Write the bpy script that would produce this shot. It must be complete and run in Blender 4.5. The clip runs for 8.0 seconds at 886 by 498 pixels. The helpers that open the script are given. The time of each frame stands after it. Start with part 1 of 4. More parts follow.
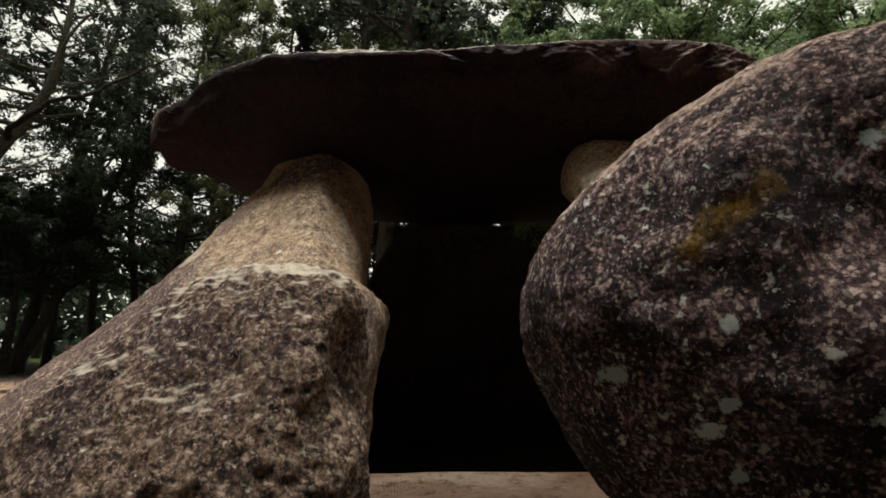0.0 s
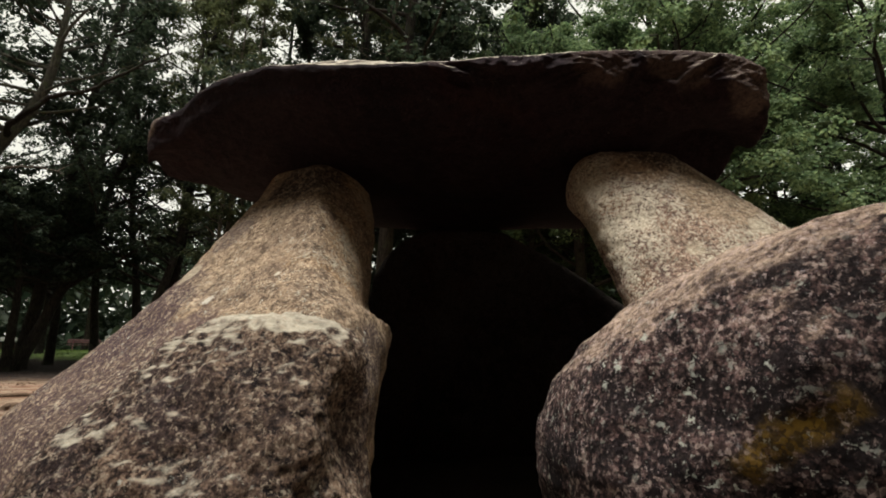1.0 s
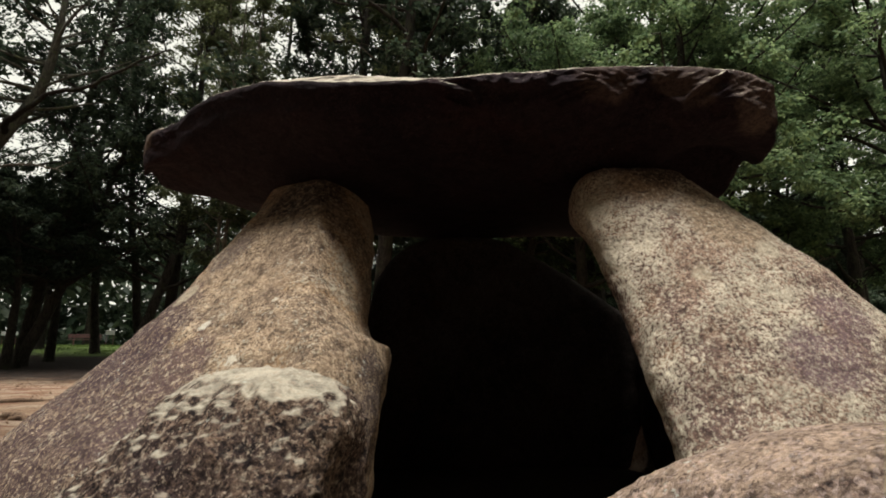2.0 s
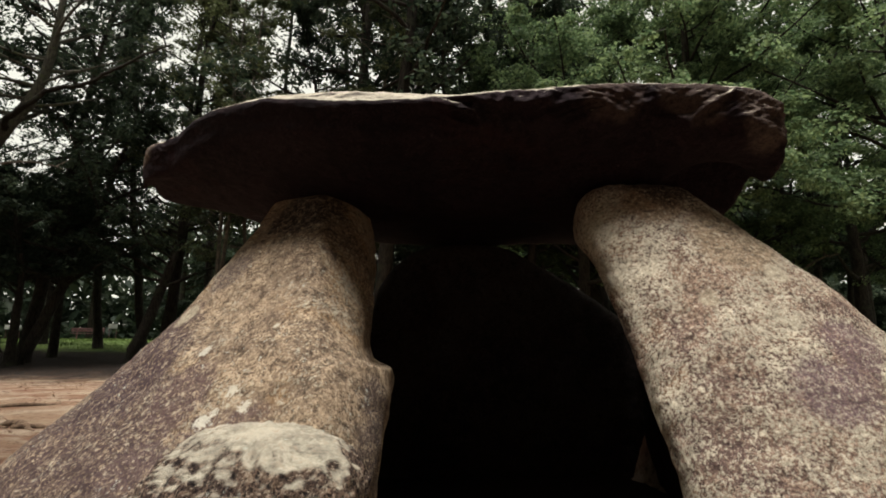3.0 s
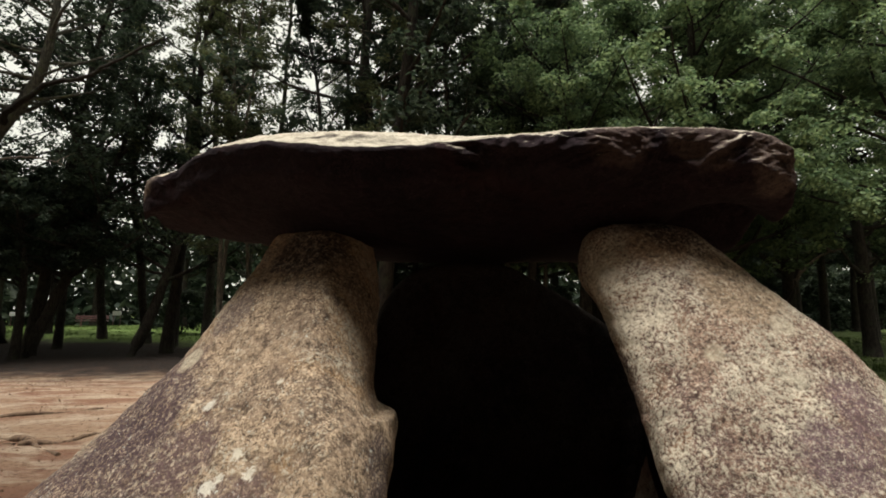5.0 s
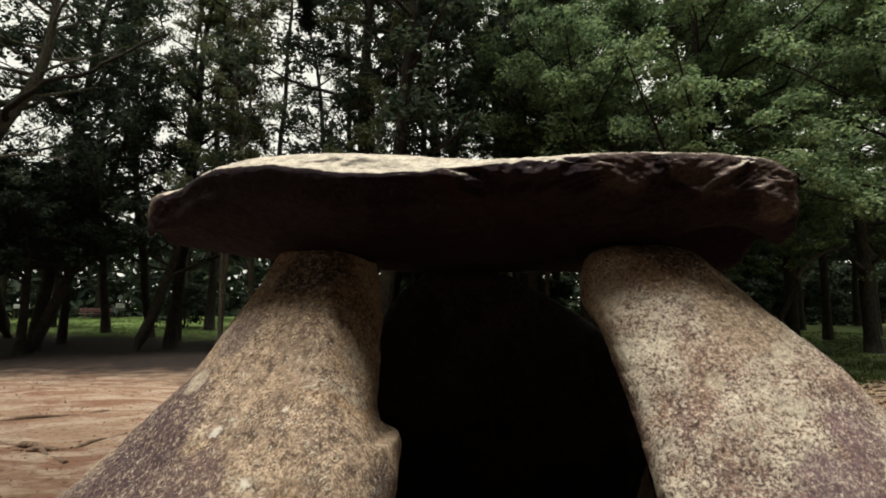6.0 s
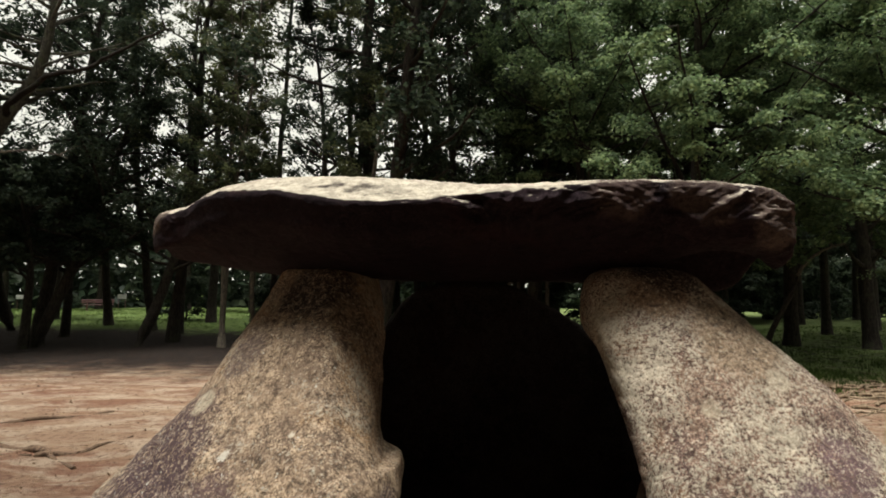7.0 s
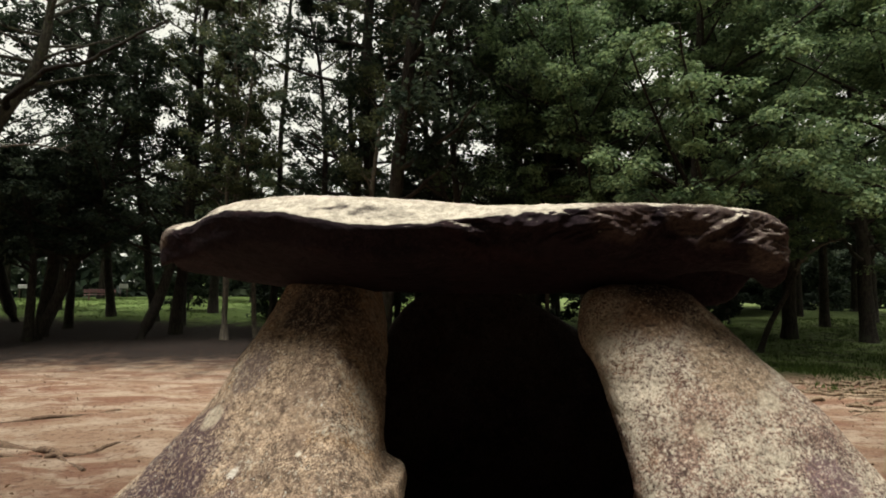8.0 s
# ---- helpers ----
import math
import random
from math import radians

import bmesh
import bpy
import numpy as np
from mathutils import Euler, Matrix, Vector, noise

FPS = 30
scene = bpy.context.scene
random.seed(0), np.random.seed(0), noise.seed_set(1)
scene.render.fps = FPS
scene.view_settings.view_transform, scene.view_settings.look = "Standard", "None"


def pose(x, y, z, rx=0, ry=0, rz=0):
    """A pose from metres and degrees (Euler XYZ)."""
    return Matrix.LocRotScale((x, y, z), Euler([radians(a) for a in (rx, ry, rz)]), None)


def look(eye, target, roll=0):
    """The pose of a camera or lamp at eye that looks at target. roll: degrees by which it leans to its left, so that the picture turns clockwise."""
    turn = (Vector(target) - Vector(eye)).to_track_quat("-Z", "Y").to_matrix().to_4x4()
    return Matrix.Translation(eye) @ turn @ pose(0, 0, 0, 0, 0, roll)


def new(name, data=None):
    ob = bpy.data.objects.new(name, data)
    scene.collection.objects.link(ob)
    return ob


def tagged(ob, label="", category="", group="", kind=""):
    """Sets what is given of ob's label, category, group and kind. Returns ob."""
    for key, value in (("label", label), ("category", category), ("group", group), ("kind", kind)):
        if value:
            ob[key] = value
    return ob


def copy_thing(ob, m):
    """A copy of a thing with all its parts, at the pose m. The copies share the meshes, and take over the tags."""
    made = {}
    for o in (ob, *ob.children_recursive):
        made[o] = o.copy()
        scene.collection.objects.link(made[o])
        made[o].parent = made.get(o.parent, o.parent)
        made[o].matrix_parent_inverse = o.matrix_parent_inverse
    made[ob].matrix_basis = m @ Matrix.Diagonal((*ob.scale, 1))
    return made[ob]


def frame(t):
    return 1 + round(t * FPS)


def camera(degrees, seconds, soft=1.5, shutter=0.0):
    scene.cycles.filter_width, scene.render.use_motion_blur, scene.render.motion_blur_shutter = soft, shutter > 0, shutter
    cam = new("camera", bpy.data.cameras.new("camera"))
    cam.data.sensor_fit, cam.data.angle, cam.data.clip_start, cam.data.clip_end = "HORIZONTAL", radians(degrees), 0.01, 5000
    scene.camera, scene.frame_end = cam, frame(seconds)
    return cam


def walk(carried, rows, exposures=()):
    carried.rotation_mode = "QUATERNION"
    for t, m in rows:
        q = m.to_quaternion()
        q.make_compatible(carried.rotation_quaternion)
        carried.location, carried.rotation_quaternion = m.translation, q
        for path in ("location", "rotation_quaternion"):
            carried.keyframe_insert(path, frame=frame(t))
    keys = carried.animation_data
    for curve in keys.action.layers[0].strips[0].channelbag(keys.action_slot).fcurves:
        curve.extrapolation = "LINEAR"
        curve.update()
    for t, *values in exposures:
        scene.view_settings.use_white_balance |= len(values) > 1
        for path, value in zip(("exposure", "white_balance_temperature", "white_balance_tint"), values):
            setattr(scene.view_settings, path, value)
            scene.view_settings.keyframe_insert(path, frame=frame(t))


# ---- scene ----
cam = camera(81.4, 8.0, soft=1.85)
METRES, EYE, TILT, LEAN, TURN = 1.7, 0.5, 12.0, 0.0, 0.0
ROWS = [
    (0.0, 0.0, 0.0, 0.0, 0.0, 0.0, -0.0),
    (0.5, -0.0017, 0.0245, 0.0504, 0.08, -0.49, 0.04),
    (1.0, -0.0041, 0.0459, 0.1009, 0.18, -0.94, 0.08),
    (1.5, -0.0041, 0.0648, 0.1523, 0.17, -1.32, 0.07),
    (3.0, -0.012, 0.1135, 0.3206, 0.38, -2.72, 0.12),
    (3.5, -0.0137, 0.1232, 0.3674, 0.43, -3.11, 0.15),
    (4.0, -0.0164, 0.134, 0.4356, 0.52, -3.64, 0.15),
    (4.5, -0.0169, 0.1411, 0.4982, 0.52, -4.12, 0.14),
    (6.0, -0.0245, 0.1449, 0.691, 0.75, -5.7, 0.13),
    (6.5, -0.0262, 0.1392, 0.7607, 0.76, -6.23, 0.05),
    (7.0, -0.0299, 0.13, 0.8327, 0.84, -6.88, -0.01),
    (7.5, -0.0321, 0.1181, 0.8997, 0.87, -7.52, -0.04),
    (8.0, -0.0352, 0.0998, 0.9724, 0.88, -8.27, -0.06),
]
EXPOSURE = 0.51
walk(cam, [(t, pose(0, 0, EYE, TILT, LEAN, TURN) @ pose(METRES * x, METRES * y, METRES * z, 90 + pitch, roll, yaw)) for t, x, y, z, yaw, pitch, roll in ROWS],
     exposures=[(0.0, EXPOSURE), (8.0, EXPOSURE)])

# ---- light: a bright overcast sky over a clearing ----
SUN_EL, SUN_AZ = 81.0, 205.0          # height; bearing from +y towards +x
world = bpy.data.worlds.new("overcast_sky")
scene.world = world
world.use_nodes = True
wt = world.node_tree
wt.nodes.clear()
w_out = wt.nodes.new("ShaderNodeOutputWorld")
w_bg = wt.nodes.new("ShaderNodeBackground")
w_sky = wt.nodes.new("ShaderNodeTexSky")
w_sky.sky_type = "NISHITA"
w_sky.sun_disc = False
w_sky.sun_elevation = radians(SUN_EL)
w_sky.sun_rotation = radians(SUN_AZ)
w_sky.dust_density = 6.0
w_sky.air_density = 1.0
w_cloud = wt.nodes.new("ShaderNodeMix")
w_cloud.data_type = "RGBA"
w_cloud.inputs[0].default_value = 0.8
w_cloud.inputs[7].default_value = (9.8, 9.65, 8.2, 1)
wt.links.new(w_sky.outputs[0], w_cloud.inputs[6])
wt.links.new(w_cloud.outputs[2], w_bg.inputs[0])
w_bg.inputs[1].default_value = 0.082
wt.links.new(w_bg.outputs[0], w_out.inputs[0])
sun_data = bpy.data.lights.new("sun", "SUN")
sun_data.energy, sun_data.angle, sun_data.color = 5.0, radians(26), (1.0, 0.965, 0.915)
sun = new("sun", sun_data)
_d = Vector((math.sin(radians(SUN_AZ)) * math.cos(radians(SUN_EL)), math.cos(radians(SUN_AZ)) * math.cos(radians(SUN_EL)), math.sin(radians(SUN_EL))))
sun.matrix_basis = look(_d * 60, (0, 0, 0))

# ---- materials ----
def material(name):
    m = bpy.data.materials.new(name)
    m.use_nodes = True
    nt = m.node_tree
    bsdf = nt.nodes["Principled BSDF"]
    return m, nt, bsdf


class Graph:
    """Short calls for a material's nodes."""

    def __init__(self, nt, coord="Object"):
        self.nt = nt
        self.tc = nt.nodes.new("ShaderNodeTexCoord")
        self.co = self.tc.outputs[coord]

    def noise(self, scale, detail=6.0, rough=0.6, warp=0.0, co=None):
        n = self.nt.nodes.new("ShaderNodeTexNoise")
        n.inputs["Scale"].default_value, n.inputs["Detail"].default_value = scale, detail
        n.inputs["Roughness"].default_value, n.inputs["Distortion"].default_value = rough, warp
        self.nt.links.new(co or self.co, n.inputs["Vector"])
        return n.outputs["Fac"]

    def cells(self, scale, feature="F1", randomness=1.0, co=None):
        n = self.nt.nodes.new("ShaderNodeTexVoronoi")
        n.feature = feature
        n.inputs["Scale"].default_value, n.inputs["Randomness"].default_value = scale, randomness
        self.nt.links.new(co or self.co, n.inputs["Vector"])
        return n.outputs["Distance"]

    def ramp(self, value, lo, hi, a=0.0, b=1.0):
        n = self.nt.nodes.new("ShaderNodeMapRange")
        n.interpolation_type = "SMOOTHSTEP"
        for i, x in zip((1, 2, 3, 4), (lo, hi, a, b)):
            n.inputs[i].default_value = x
        self.nt.links.new(value, n.inputs[0])
        return n.outputs[0]

    def math(self, op, a, b):
        n = self.nt.nodes.new("ShaderNodeMath")
        n.operation = op
        for i, x in enumerate((a, b)):
            if isinstance(x, (int, float)):
                n.inputs[i].default_value = x
            else:
                self.nt.links.new(x, n.inputs[i])
        return n.outputs[0]

    def mix(self, fac, a, b):
        n = self.nt.nodes.new("ShaderNodeMix")
        n.data_type = "RGBA"
        for i, x in ((0, fac), (6, a), (7, b)):
            if isinstance(x, (int, float)):
                n.inputs[i].default_value = x
            elif isinstance(x, tuple):
                n.inputs[i].default_value = (*x, 1) if len(x) == 3 else x
            else:
                self.nt.links.new(x, n.inputs[i])
        return n.outputs[2]

    def bump(self, height, strength, distance, before=None):
        n = self.nt.nodes.new("ShaderNodeBump")
        n.inputs["Strength"].default_value, n.inputs["Distance"].default_value = strength, distance
        self.nt.links.new(height, n.inputs["Height"])
        if before is not None:
            self.nt.links.new(before, n.inputs["Normal"])
        return n.outputs[0]

    def axis(self, i):
        n = self.nt.nodes.new("ShaderNodeSeparateXYZ")
        self.nt.links.new(self.co, n.inputs[0])
        return n.outputs[i]


def granite(name, pale, dark, stain, flecks=(0.5, 0.5), size=1.0, grit=0.6, pits=None, clods=None, crumbs=0.3, streak=None, lit_tops=None, grains=None, zones=(), bare=(), hue=(0.56, 0.50, 0.38)):
    """Weathered granite: mottled tones, rusty stains, coarse grain and a crust of pale lichen.
    flecks: strength and share of the lichen; size: scale of the grain; pits: (scale, depth) of black dimples;
    crumbs: how many white crumbs; streak: ends and radius of an ochre streak; bare: patches free of lichen."""
    m, nt, bsdf = material(name)
    g = Graph(nt)

    def near(x, y, z, r, ragged=1.6):
        v = nt.nodes.new("ShaderNodeVectorMath")
        v.operation = "DISTANCE"
        v.inputs[1].default_value = (x, y or 0.0, z)
        if y is None:                     # a spot on the face, whatever its depth
            flat = nt.nodes.new("ShaderNodeVectorMath")
            flat.operation = "MULTIPLY"
            flat.inputs[1].default_value = (1, 0, 1)
            nt.links.new(g.co, flat.inputs[0])
            nt.links.new(flat.outputs[0], v.inputs[0])
        else:
            nt.links.new(g.co, v.inputs[0])
        d = g.math("ADD", v.outputs["Value"], g.math("MULTIPLY", g.math("SUBTRACT", g.noise(3.5 if r > 0.05 else 70, 7, 0.72), 0.5), r * ragged * (1 if r > 0.05 else 3)))
        return g.ramp(d, r * 1.15, r * 0.75, 0, 1)

    col = g.mix(g.ramp(g.noise(1.5, 6, 0.62, 0.2), 0.36, 0.64), dark, pale)
    col = g.mix(g.ramp(g.noise(2.1, 5, 0.6, 0.7), 0.5, 0.7, 0, 0.7), col, stain)
    col = g.mix(g.ramp(g.noise(6.5, 6, 0.7, 0.5), 0.5, 0.66, 0, 0.5), col, tuple(min(0.7, c * 1.35) for c in pale))
    free = None
    for x, y, z, r, tint in bare:
        q = near(x, y, z, r, 0.9)
        col = g.mix(g.math("MULTIPLY", q, 0.8), col, tint)
        free = q if free is None else g.math("MAXIMUM", free, q)
    # coarse and fine grain, from black mica to pale feldspar
    coarse = g.noise(9 * size, 10, 0.78, 0.25)
    warp = nt.nodes.new("ShaderNodeVectorMath")
    warp.operation = "MULTIPLY_ADD"
    warp.inputs[1].default_value = (0.02 / size,) * 3
    blur = nt.nodes.new("ShaderNodeTexNoise")
    blur.inputs["Scale"].default_value, blur.inputs["Detail"].default_value = 60 * size, 3
    nt.links.new(g.co, blur.inputs["Vector"])
    nt.links.new(blur.outputs["Color"], warp.inputs[0])
    nt.links.new(g.co, warp.inputs[2])
    cell = nt.nodes.new("ShaderNodeTexVoronoi")
    cell.inputs["Scale"].default_value = 78 * size
    nt.links.new(warp.outputs[0], cell.inputs["Vector"])
    tonal = nt.nodes.new("ShaderNodeSeparateColor")
    nt.links.new(cell.outputs["Color"], tonal.inputs[0])
    grain = g.math("ADD", g.math("MULTIPLY", tonal.outputs[0], 0.4), g.math("MULTIPLY", g.noise(22 * size, 6, 0.72), 0.6))
    patchy = g.ramp(g.noise(3.3, 5, 0.65), 0.36, 0.6, 0.4, 1.0)
    col = g.mix(g.ramp(coarse, 0.5, 0.38, 0, grit), col, tuple(c * 0.3 for c in dark))
    col = g.mix(g.math("MULTIPLY", patchy, g.ramp(grain, 0.46, 0.33, 0, grit)), col, tuple(c * 0.25 for c in dark))
    col = g.mix(g.math("MULTIPLY", patchy, g.ramp(g.math("ADD", g.math("MULTIPLY", grain, 0.6), g.math("MULTIPLY", coarse, 0.4)), 0.52, 0.66, 0, grit)), col, tuple(min(0.7, c * 1.9) for c in pale))
    # lichen, thick in some places and thin in others
    where = g.noise(1.9, 5, 0.65, 0.4)
    clump = g.noise(30 * size, 8, 0.72, 0.3)
    level = g.math("ADD", clump, g.math("MULTIPLY", g.math("SUBTRACT", where, 1.0 - flecks[1]), 0.6))
    crust = g.ramp(level, 0.51, 0.56)
    if free is not None:
        crust = g.math("MULTIPLY", crust, g.math("SUBTRACT", 1.0, g.math("MULTIPLY", free, 0.9)))
    tint = g.mix(g.ramp(g.noise(5, 4, 0.6), 0.42, 0.6), tuple(c * 0.72 for c in hue), hue)
    col = g.mix(g.math("MULTIPLY", crust, flecks[0]), col, tint)
    if lit_tops:
        # upward faces painted paler: pale crust, and light from above put into the colour
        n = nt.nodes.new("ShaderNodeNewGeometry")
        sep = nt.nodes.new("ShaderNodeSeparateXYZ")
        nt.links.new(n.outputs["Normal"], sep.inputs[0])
        up = g.ramp(g.math("ADD", sep.outputs[2], g.math("MULTIPLY", g.math("SUBTRACT", g.noise(9, 8, 0.78), 0.5), 0.36)), lit_tops[3], lit_tops[4])
        spots = g.ramp(grain, 0.44, 0.34, 1.0, lit_tops[5])
        col = g.mix(g.math("MULTIPLY", g.math("MULTIPLY", up, spots), 0.85), col, g.mix(g.ramp(g.noise(11, 7, 0.75), 0.4, 0.6), tuple(c * 0.62 for c in lit_tops[:3]), lit_tops[:3]))
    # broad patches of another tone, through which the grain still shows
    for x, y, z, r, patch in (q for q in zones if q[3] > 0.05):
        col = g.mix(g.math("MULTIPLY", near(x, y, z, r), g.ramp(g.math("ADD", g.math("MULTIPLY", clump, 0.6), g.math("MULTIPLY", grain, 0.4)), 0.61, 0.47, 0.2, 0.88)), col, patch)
    height = g.math("ADD", g.math("MULTIPLY", coarse, 1.0), g.math("MULTIPLY", grain, 0.25))
    if pits:
        # dimples with black crust in them
        ragged = g.math("ADD", g.noise(pits[0], 5, 0.62, 0.15), g.math("MULTIPLY", g.math("SUBTRACT", g.noise(pits[0] * 0.22, 4, 0.6), 0.5), 0.5))
        hole = g.ramp(ragged, pits[2] - 0.11, pits[2] + 0.11)
        dark_in = g.ramp(hole, 0.75, 0.2, 0, 0.88)
        if lit_tops:
            dark_in = g.math("MULTIPLY", dark_in, g.math("SUBTRACT", 1.0, g.math("MULTIPLY", up, 0.8)))
        col = g.mix(dark_in, col, (0.012, 0.009, 0.011))
        height = g.math("ADD", height, g.math("MULTIPLY", hole, pits[1]))
    if clods:
        # coarse crystals that stand out, with dark gaps, and black blotches over them
        knobs = nt.nodes.new("ShaderNodeTexVoronoi")
        knobs.inputs["Scale"].default_value = clods[0]
        nt.links.new(g.co, knobs.inputs["Vector"])
        knob = knobs.outputs["Distance"]
        tones = nt.nodes.new("ShaderNodeSeparateColor")
        nt.links.new(knobs.outputs["Color"], tones.inputs[0])
        keep = g.math("SUBTRACT", 1.0, g.math("MULTIPLY", up, 0.65)) if lit_tops else 1.0
        speck = g.math("ADD", g.math("MULTIPLY", tones.outputs[0], 0.36), g.math("MULTIPLY", g.noise(clods[0] * 0.5, 6, 0.72), 0.64))
        col = g.mix(g.math("MULTIPLY", keep, g.ramp(knob, 0.35, 0.8, 0, 0.45)), col, (0.012, 0.009, 0.010))
        col = g.mix(g.math("MULTIPLY", keep, g.ramp(speck, 0.47, 0.35, 0, 0.7)), col, (0.016, 0.012, 0.013))
        col = g.mix(g.ramp(speck, 0.56, 0.68, 0, 0.65), col, (0.64, 0.49, 0.42))
        blot = g.ramp(g.math("ADD", g.noise(clods[2], 7, 0.68), g.math("MULTIPLY", g.math("SUBTRACT", tonal.outputs[1], 0.5), 0.16)), clods[3] - 0.04, clods[3] + 0.05, 0.9, 0)
        if lit_tops:
            blot = g.math("MULTIPLY", blot, g.math("SUBTRACT", 1.0, g.math("MULTIPLY", up, 0.6)))
        col = g.mix(blot, col, (0.013, 0.010, 0.012))
        height = g.math("SUBTRACT", height, g.math("MULTIPLY", knob, clods[1]))
    if grains:
        # crumbly surface: pale grains stand out of dark hollows (scale, level, strength, colour, darkness)
        n = g.noise(grains[0], 9, 0.8, 0.25)
        hollow = g.ramp(n, grains[1] - 0.06, grains[1] - 0.12, 0, grains[4])
        if lit_tops:
            hollow = g.math("MULTIPLY", hollow, g.math("SUBTRACT", 1.0, g.math("MULTIPLY", up, 0.8)))
        col = g.mix(hollow, col, (0.018, 0.013, 0.013))
        col = g.mix(g.ramp(n, grains[1], grains[1] + 0.05, 0, grains[2]), col, grains[3])
        height = g.math("ADD", height, g.math("MULTIPLY", n, 0.9))
    # white crumbs of lichen
    crumb = g.math("MULTIPLY", g.ramp(g.noise(24 * size, 6, 0.7), 0.655 - 0.07 * crumbs * crumbs, 0.695 - 0.07 * crumbs * crumbs), g.ramp(g.noise(2.6, 5, 0.65), 0.44, 0.58))
    col = g.mix(g.math("MULTIPLY", crumb, crumbs), col, (0.60, 0.62, 0.53))
    # rosettes of pale lichen on top of all
    for x, y, z, r, patch in (q for q in zones if q[3] <= 0.05):
        col = g.mix(g.math("MULTIPLY", near(x, y, z, r), 0.92), col, patch)
    if streak:
        p, q, r = Vector(streak[0]), Vector(streak[1]), streak[2]
        u = (q - p).normalized()
        mapped = nt.nodes.new("ShaderNodeVectorMath")
        mapped.operation = "SUBTRACT"
        mapped.inputs[1].default_value = (p + q) / 2
        nt.links.new(g.co, mapped.inputs[0])
        along = nt.nodes.new("ShaderNodeVectorMath")
        along.operation = "DOT_PRODUCT"
        along.inputs[1].default_value = u
        nt.links.new(mapped.outputs[0], along.inputs[0])
        dist = nt.nodes.new("ShaderNodeVectorMath")
        dist.operation = "LENGTH"
        nt.links.new(mapped.outputs[0], dist.inputs[0])
        off = g.math("SQRT", g.math("MAXIMUM", g.math("SUBTRACT", g.math("POWER", dist.outputs["Value"], 2.0), g.math("POWER", g.math("ABSOLUTE", along.outputs["Value"], 0), 2.0)), 0.0), 0)
        inside = g.math("MULTIPLY", g.ramp(g.math("ADD", off, g.math("MULTIPLY", g.math("SUBTRACT", g.noise(30, 5, 0.7), 0.5), r * 2.6)), r * 1.1, r * 0.1),
                        g.ramp(g.math("ABSOLUTE", along.outputs["Value"], 0), (q - p).length * 0.62, (q - p).length * 0.4))
        col = g.mix(g.math("MULTIPLY", inside, g.ramp(grain, 0.38, 0.56, 0.3, 0.9)), col, (0.31, 0.185, 0.03))
    nt.links.new(col, bsdf.inputs["Base Color"])
    bsdf.inputs["Roughness"].default_value = 0.92
    bsdf.inputs["Specular IOR Level"].default_value = 0.1
    b = g.bump(height, 1.0, 0.024 / size)
    b = g.bump(crust, 0.6, 0.004, b)
    nt.links.new(b, bsdf.inputs["Normal"])
    return m


M_LEFT = granite("granite_left_upright", (0.39, 0.285, 0.19), (0.21, 0.15, 0.105), (0.35, 0.205, 0.09), (0.75, 0.43), 1.3, 0.75, crumbs=0.8, grains=(26, 0.565, 0.55, (0.62, 0.52, 0.38), 0.3),
                 zones=[(-0.2, 0.1, 0.36, 0.80, (0.068, 0.043, 0.046)), (-0.1, 0.55, 0.85, 0.46, (0.07, 0.045, 0.048)), (0.36, 0.02, 0.74, 0.22, (0.12, 0.078, 0.072)), (0.55, -0.4, 0.25, 0.46, (0.11, 0.073, 0.070)), (0.85, -0.30, 0.58, 0.16, (0.14, 0.092, 0.08)),
                        (0.591, -0.182, 0.647, 0.042, (0.64, 0.60, 0.50)), (0.64, -0.165, 0.69, 0.022, (0.60, 0.56, 0.46)), (0.805, -0.206, 0.724, 0.032, (0.62, 0.57, 0.46)), (0.702, -0.11, 0.789, 0.034, (0.60, 0.55, 0.44)), (0.396, 0.224, 0.97, 0.034, (0.60, 0.56, 0.47)), (0.44, 0.17, 0.90, 0.022, (0.58, 0.54, 0.45)), (0.05, 0.672, 1.19, 0.09, (0.46, 0.40, 0.29)), (0.826, 0.138, 1.117, 0.02, (0.56, 0.50, 0.39)), (0.30, 0.40, 1.12, 0.026, (0.60, 0.56, 0.46)),
                        # the zone at z 2.0 paints in the capstone's shade along with dark blotches
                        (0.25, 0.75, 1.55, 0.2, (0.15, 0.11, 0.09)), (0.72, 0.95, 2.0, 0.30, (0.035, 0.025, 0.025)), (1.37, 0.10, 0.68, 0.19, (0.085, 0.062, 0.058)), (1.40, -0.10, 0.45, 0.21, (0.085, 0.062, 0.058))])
M_RIGHT = granite("granite_right_upright", (0.30, 0.208, 0.15), (0.14, 0.091, 0.08), (0.29, 0.17, 0.097), (0.92, 0.55), 2.0, 0.65, crumbs=0.7, grains=(36, 0.56, 0.75, (0.68, 0.61, 0.47), 0.35),
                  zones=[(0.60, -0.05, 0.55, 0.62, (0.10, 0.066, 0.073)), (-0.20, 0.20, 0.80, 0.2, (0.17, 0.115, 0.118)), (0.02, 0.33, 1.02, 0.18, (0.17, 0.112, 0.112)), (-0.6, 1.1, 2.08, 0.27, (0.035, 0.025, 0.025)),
                         (-0.63, 0.50, 1.27, 0.07, (0.44, 0.375, 0.27)), (-0.17, 0.59, 1.43, 0.08, (0.44, 0.38, 0.28))], bare=[(-0.33, 0.78, 1.64, 0.30, (0.36, 0.275, 0.18)), (-0.75, 0.9, 1.95, 0.2, (0.30, 0.21, 0.13))], hue=(0.64, 0.565, 0.43))
